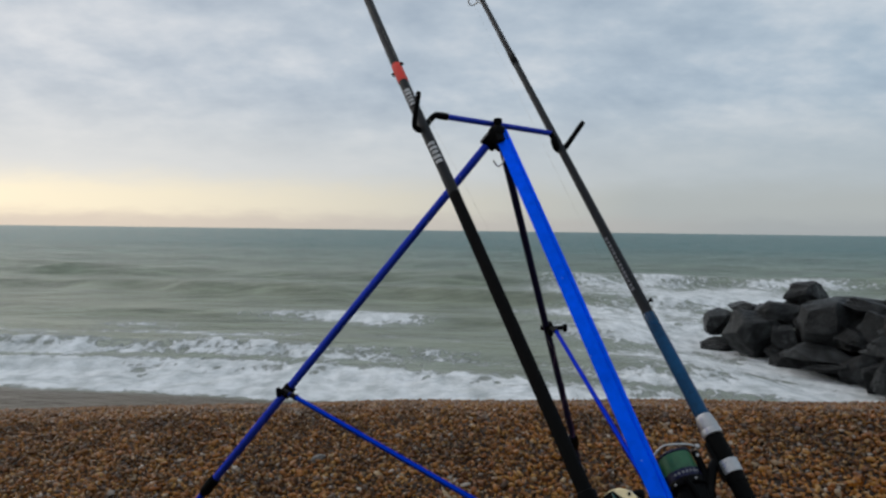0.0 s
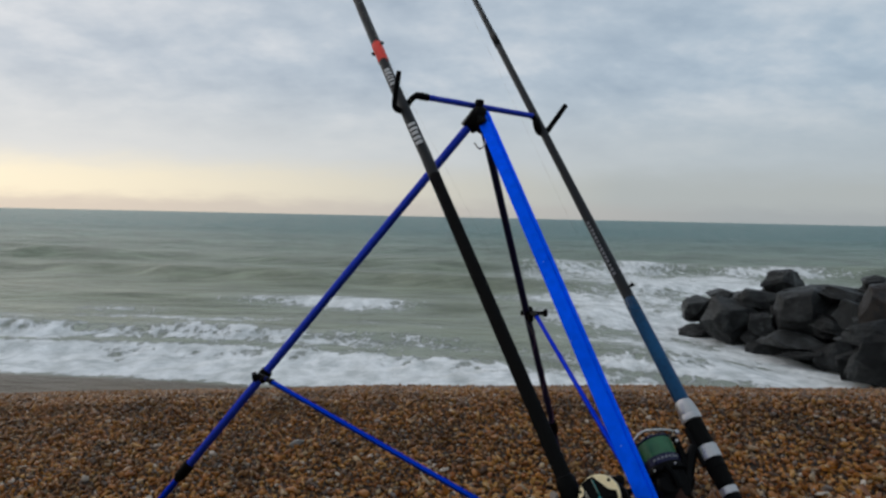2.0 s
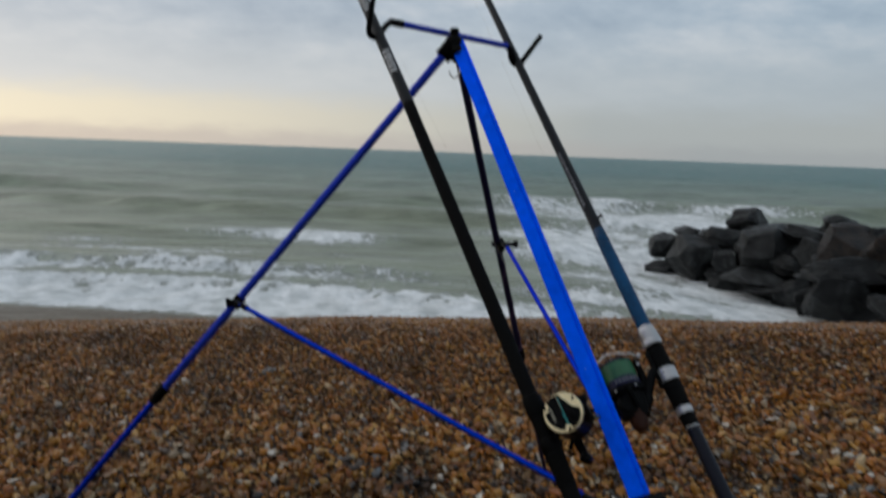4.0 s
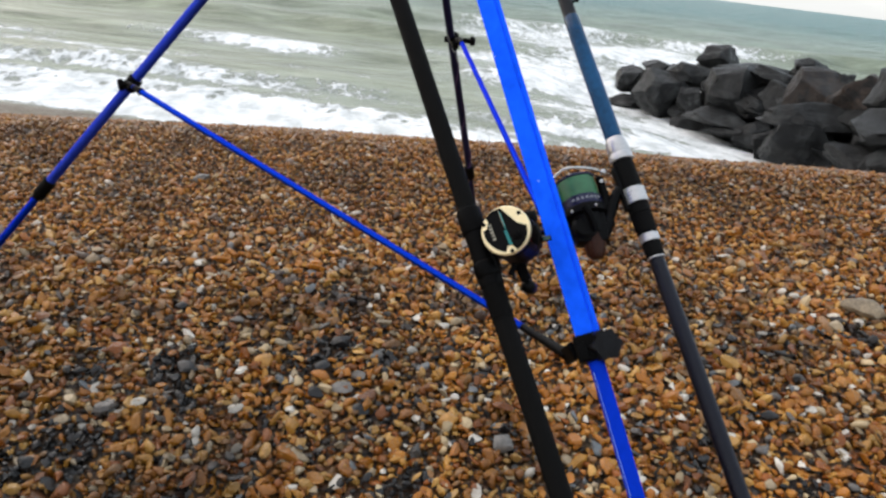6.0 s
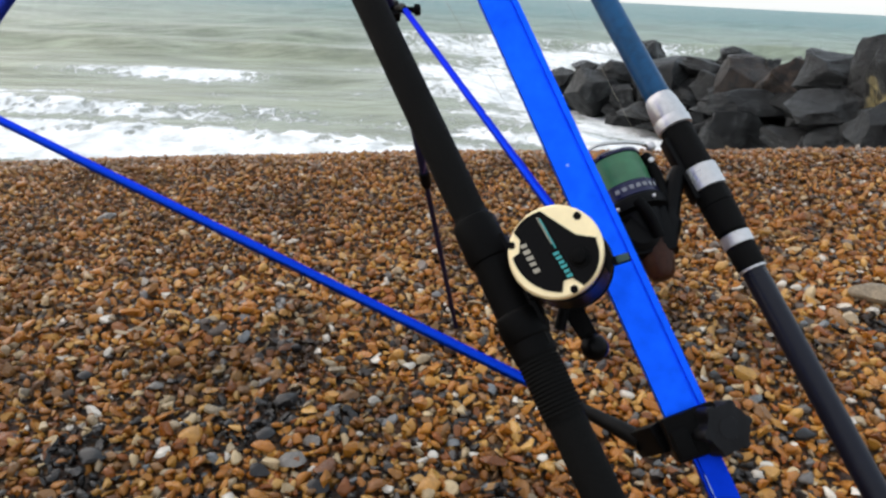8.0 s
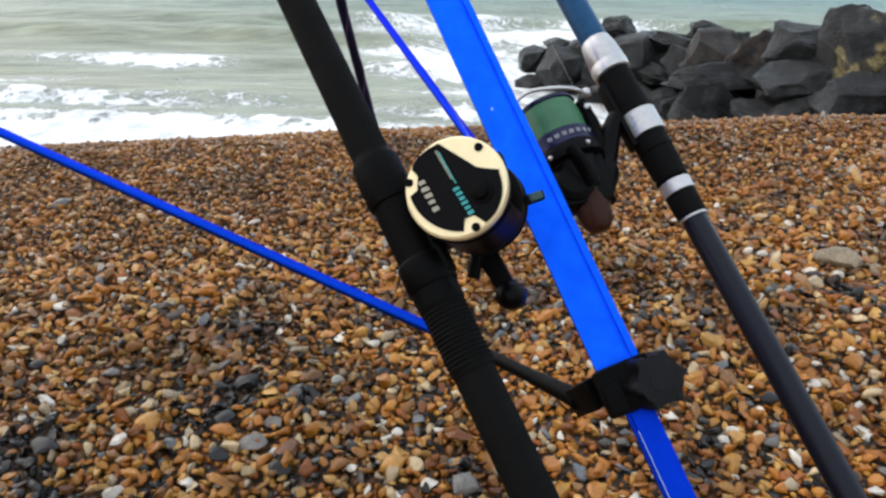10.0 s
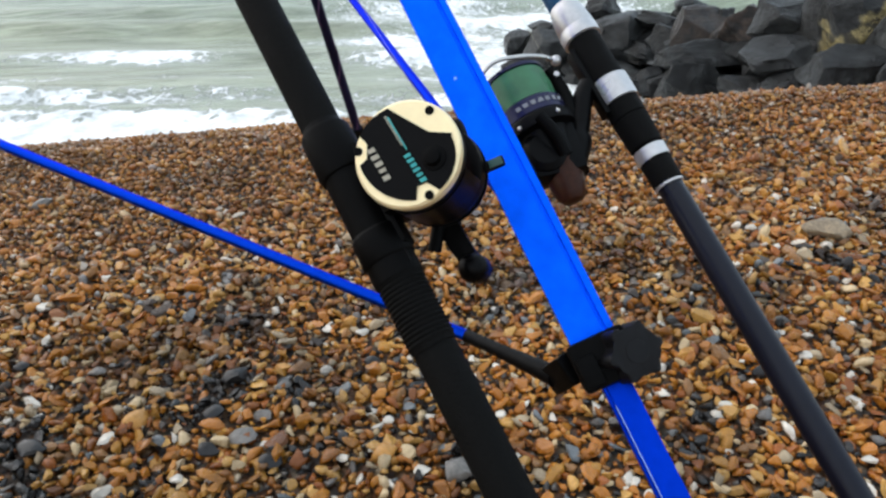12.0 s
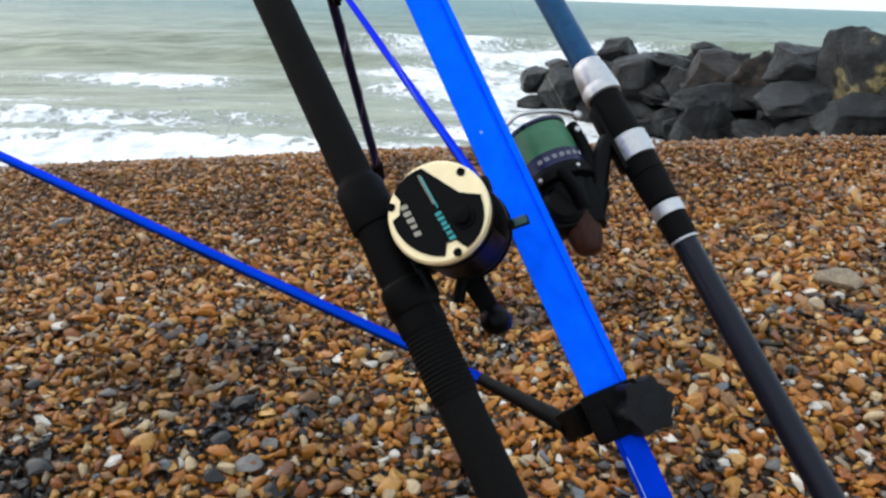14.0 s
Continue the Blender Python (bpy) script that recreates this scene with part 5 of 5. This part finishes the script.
def lay_shingle():
    rng = np.random.default_rng(21)
    spots = scatter()
    n = len(spots)
    flat_ = rng.uniform(0.50, 1.0, n)
    long_ = rng.uniform(0.80, 1.70, n)
    yaw, tip, lean = rng.uniform(0, 6.283, n), rng.normal(0, 0.50, n), rng.normal(0, 0.45, n)
    z = ground_height(spots[:, 0], spots[:, 1]) + spots[:, 3] + rng.normal(0, 0.005, n)
    # the stretch of shingle just past the front clamp is built stone by stone
    single = np.where((np.abs(spots[:, 0] - 0.45) < 0.34) & (np.abs(spots[:, 1] - 2.02) < 0.30) & (spots[:, 3] > -0.001))[0][:290]
    one = np.zeros(n, bool)
    one[single] = True
    kinds = rng.integers(0, len(SHAPES), n)
    verts, faces, soft_, base = [], [], [], 0
    far_off = (spots[:, 1] > 3.05) | (spots[:, 1] < 1.12) | (spots[:, 3] < -0.0045)
    for k, (sv, sf) in enumerate(SHAPES + PLAIN_SHAPES):
        pick = np.where((kinds == k % len(SHAPES)) & ~one & (far_off == (k >= len(SHAPES))))[0]
        s = spots[pick, 2]
        loc = sv[None] * np.stack([s * long_[pick], s, s * flat_[pick]], 1)[:, None, :]
        cy, sy, ct, st = np.cos(yaw[pick]), np.sin(yaw[pick]), np.cos(tip[pick]), np.sin(tip[pick])
        cl, sl = np.cos(lean[pick]), np.sin(lean[pick])
        x, y, zz = loc[..., 0], loc[..., 1], loc[..., 2]
        y, zz = y * ct[:, None] - zz * st[:, None], y * st[:, None] + zz * ct[:, None]
        x, zz = x * cl[:, None] + zz * sl[:, None], -x * sl[:, None] + zz * cl[:, None]
        x, y = x * cy[:, None] - y * sy[:, None], x * sy[:, None] + y * cy[:, None]
        w_ = np.stack([x + spots[pick, 0][:, None], y + spots[pick, 1][:, None], zz + z[pick][:, None]], -1)
        verts.append(w_.reshape(-1, 3))
        faces.append((sf[None] + (np.arange(len(pick)) * len(sv))[:, None, None] + base).reshape(-1, 3))
        soft_.append(np.full(len(pick) * len(sf), k % 5 > 2 or k >= len(SHAPES)))
        base += len(pick) * len(sv)
    verts, faces = np.concatenate(verts), np.concatenate(faces)
    me = bpy.data.meshes.new("shingle")
    me.vertices.add(len(verts))
    me.vertices.foreach_set("co", verts.astype(np.float32).ravel())
    me.loops.add(len(faces) * 3)
    me.loops.foreach_set("vertex_index", faces.astype(np.int32).ravel())
    me.polygons.add(len(faces))
    me.polygons.foreach_set("loop_start", np.arange(0, len(faces) * 3, 3, dtype=np.int32))
    me.polygons.foreach_set("use_smooth", np.concatenate(soft_))
    me.update(calc_edges=True)
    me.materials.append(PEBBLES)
    tagged(new("shingle", me), "wet brown, tan, grey and white flint pebbles covering the beach", "pebbles", kind="stuff")
    meshes = []
    for sv, sf in SHAPES:
        pm = bpy.data.meshes.new("pebble")
        pm.from_pydata(sv.tolist(), [], sf.tolist())
        pm.polygons.foreach_set("use_smooth", [True] * len(pm.polygons))
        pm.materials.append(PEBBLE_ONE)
        meshes.append(pm)
    for i in single:
        ob = new("pebble", meshes[kinds[i]])
        s = spots[i, 2]
        ob.matrix_world = pose(spots[i, 0], spots[i, 1], z[i], math.degrees(tip[i]), math.degrees(lean[i]), math.degrees(yaw[i])) @ Matrix.Diagonal((s * long_[i], s, s * flat_[i], 1))
        ob.parent = GROUND


lay_shingle()


def big_stone(x, y, half, flat, seed, mat, label):
    """One larger flint lying half sunk among the pebbles."""
    rng = random.Random(seed)
    bm_ = bmesh.new()
    bmesh.ops.create_icosphere(bm_, subdivisions=2 if half < 0.04 else 3, radius=1.0)
    cuts = [(Vector((rng.gauss(0, 1), rng.gauss(0, 1), rng.gauss(0, 1))).normalized(), rng.uniform(0.5, 0.8)) for _ in range(7)]
    off = Vector((seed, 0, 0))
    for vtx in bm_.verts:
        c = vtx.co * (1 + 0.30 * noise.noise(vtx.co * 0.9 + off) + 0.14 * noise.noise(vtx.co * 2.3 + off))
        for nrm, far in cuts:
            over = c.dot(nrm) - far
            if over > 0:
                c = c - nrm * over
        vtx.co = Vector((c.x * half * 1.35, c.y * half, c.z * half * flat))
    me = bpy.data.meshes.new("stone")
    bm_.to_mesh(me)
    bm_.free()
    me.polygons.foreach_set("use_smooth", [True] * len(me.polygons))
    me.set_sharp_from_angle(angle=radians(40))
    me.materials.append(mat)
    ob = new("stone", me)
    ob.matrix_world = pose(x, y, float(ground_height(x, y)) + half * flat * 0.55, rng.uniform(-8, 8), rng.uniform(-8, 8), rng.uniform(-40, 40))
    tagged(ob, label, "stone", "larger stones on the beach")


PALE_STONE = solid("pale_flint", (0.20, 0.150, 0.095), 0.6, 0.0, 0.6, 30.0, 0.8)
GREY_STONE = solid("grey_flint", (0.115, 0.105, 0.095), 0.5, 0.0, 0.45, 30.0, 0.8)
DARK_STONE = solid("black_flint", (0.012, 0.0115, 0.012), 0.35, 0.0, 0.45, 30.0, 0.8, 0.3)
TAN_STONE = solid("orange_tan_flint", (0.36, 0.17, 0.035), 0.45, 0.0, 0.35, 30.0, 0.8)
WHITE_STONE = solid("chalky_white_flint", (0.46, 0.42, 0.36), 0.45, 0.0, 0.25, 30.0, 0.6)
big_stone(1.979, 2.41, 0.060, 0.58, 7, PALE_STONE, "large pale tan flint lying among brown pebbles")
STONES = (
    (GREY_STONE, "grey flint lying among brown pebbles", ((0.091, 2.086, 0.0285), (-0.604, 3.536, 0.036), (-0.269, 2.427, 0.020), (0.541, 1.843, 0.034), (0.14, 2.147, 0.022), (0.194, 2.235, 0.019))),
    (DARK_STONE, "black flint lying among brown pebbles", ((-0.385, 2.189, 0.029), (0.02, 2.173, 0.029), (0.151, 1.998, 0.024), (0.083, 2.30, 0.031), (0.425, 2.256, 0.020), (1.353, 1.899, 0.025), (0.112, 2.526, 0.019), (0.015, 2.072, 0.022), (-0.47, 2.509, 0.020))),
    (TAN_STONE, "orange-tan flint lying among brown pebbles", ((-0.159, 2.215, 0.029), (0.287, 2.712, 0.026), (0.396, 1.947, 0.027), (0.487, 1.998, 0.017), (0.199, 2.30, 0.020))),
    (WHITE_STONE, "chalky white flint lying among brown pebbles", ((-0.457, 2.78, 0.020), (-0.057, 2.009, 0.0145), (0.174, 2.494, 0.0145), (0.423, 2.38, 0.018), (0.394, 2.083, 0.015), (0.428, 2.043, 0.0135), (0.47, 1.872, 0.017),
                                                                    (1.493, 1.918, 0.016), (1.553, 1.982, 0.0135), (1.204, 1.835, 0.0145), (1.399, 1.598, 0.0155), (1.765, 2.513, 0.018), (-0.218, 2.176, 0.021), (0.307, 1.961, 0.014))),
)
for k, (mat, label, spots) in enumerate(STONES):
    for i, (x, y, half) in enumerate(spots):
        big_stone(x, y, half, 0.72, 40 + 17 * k + i, mat, label)
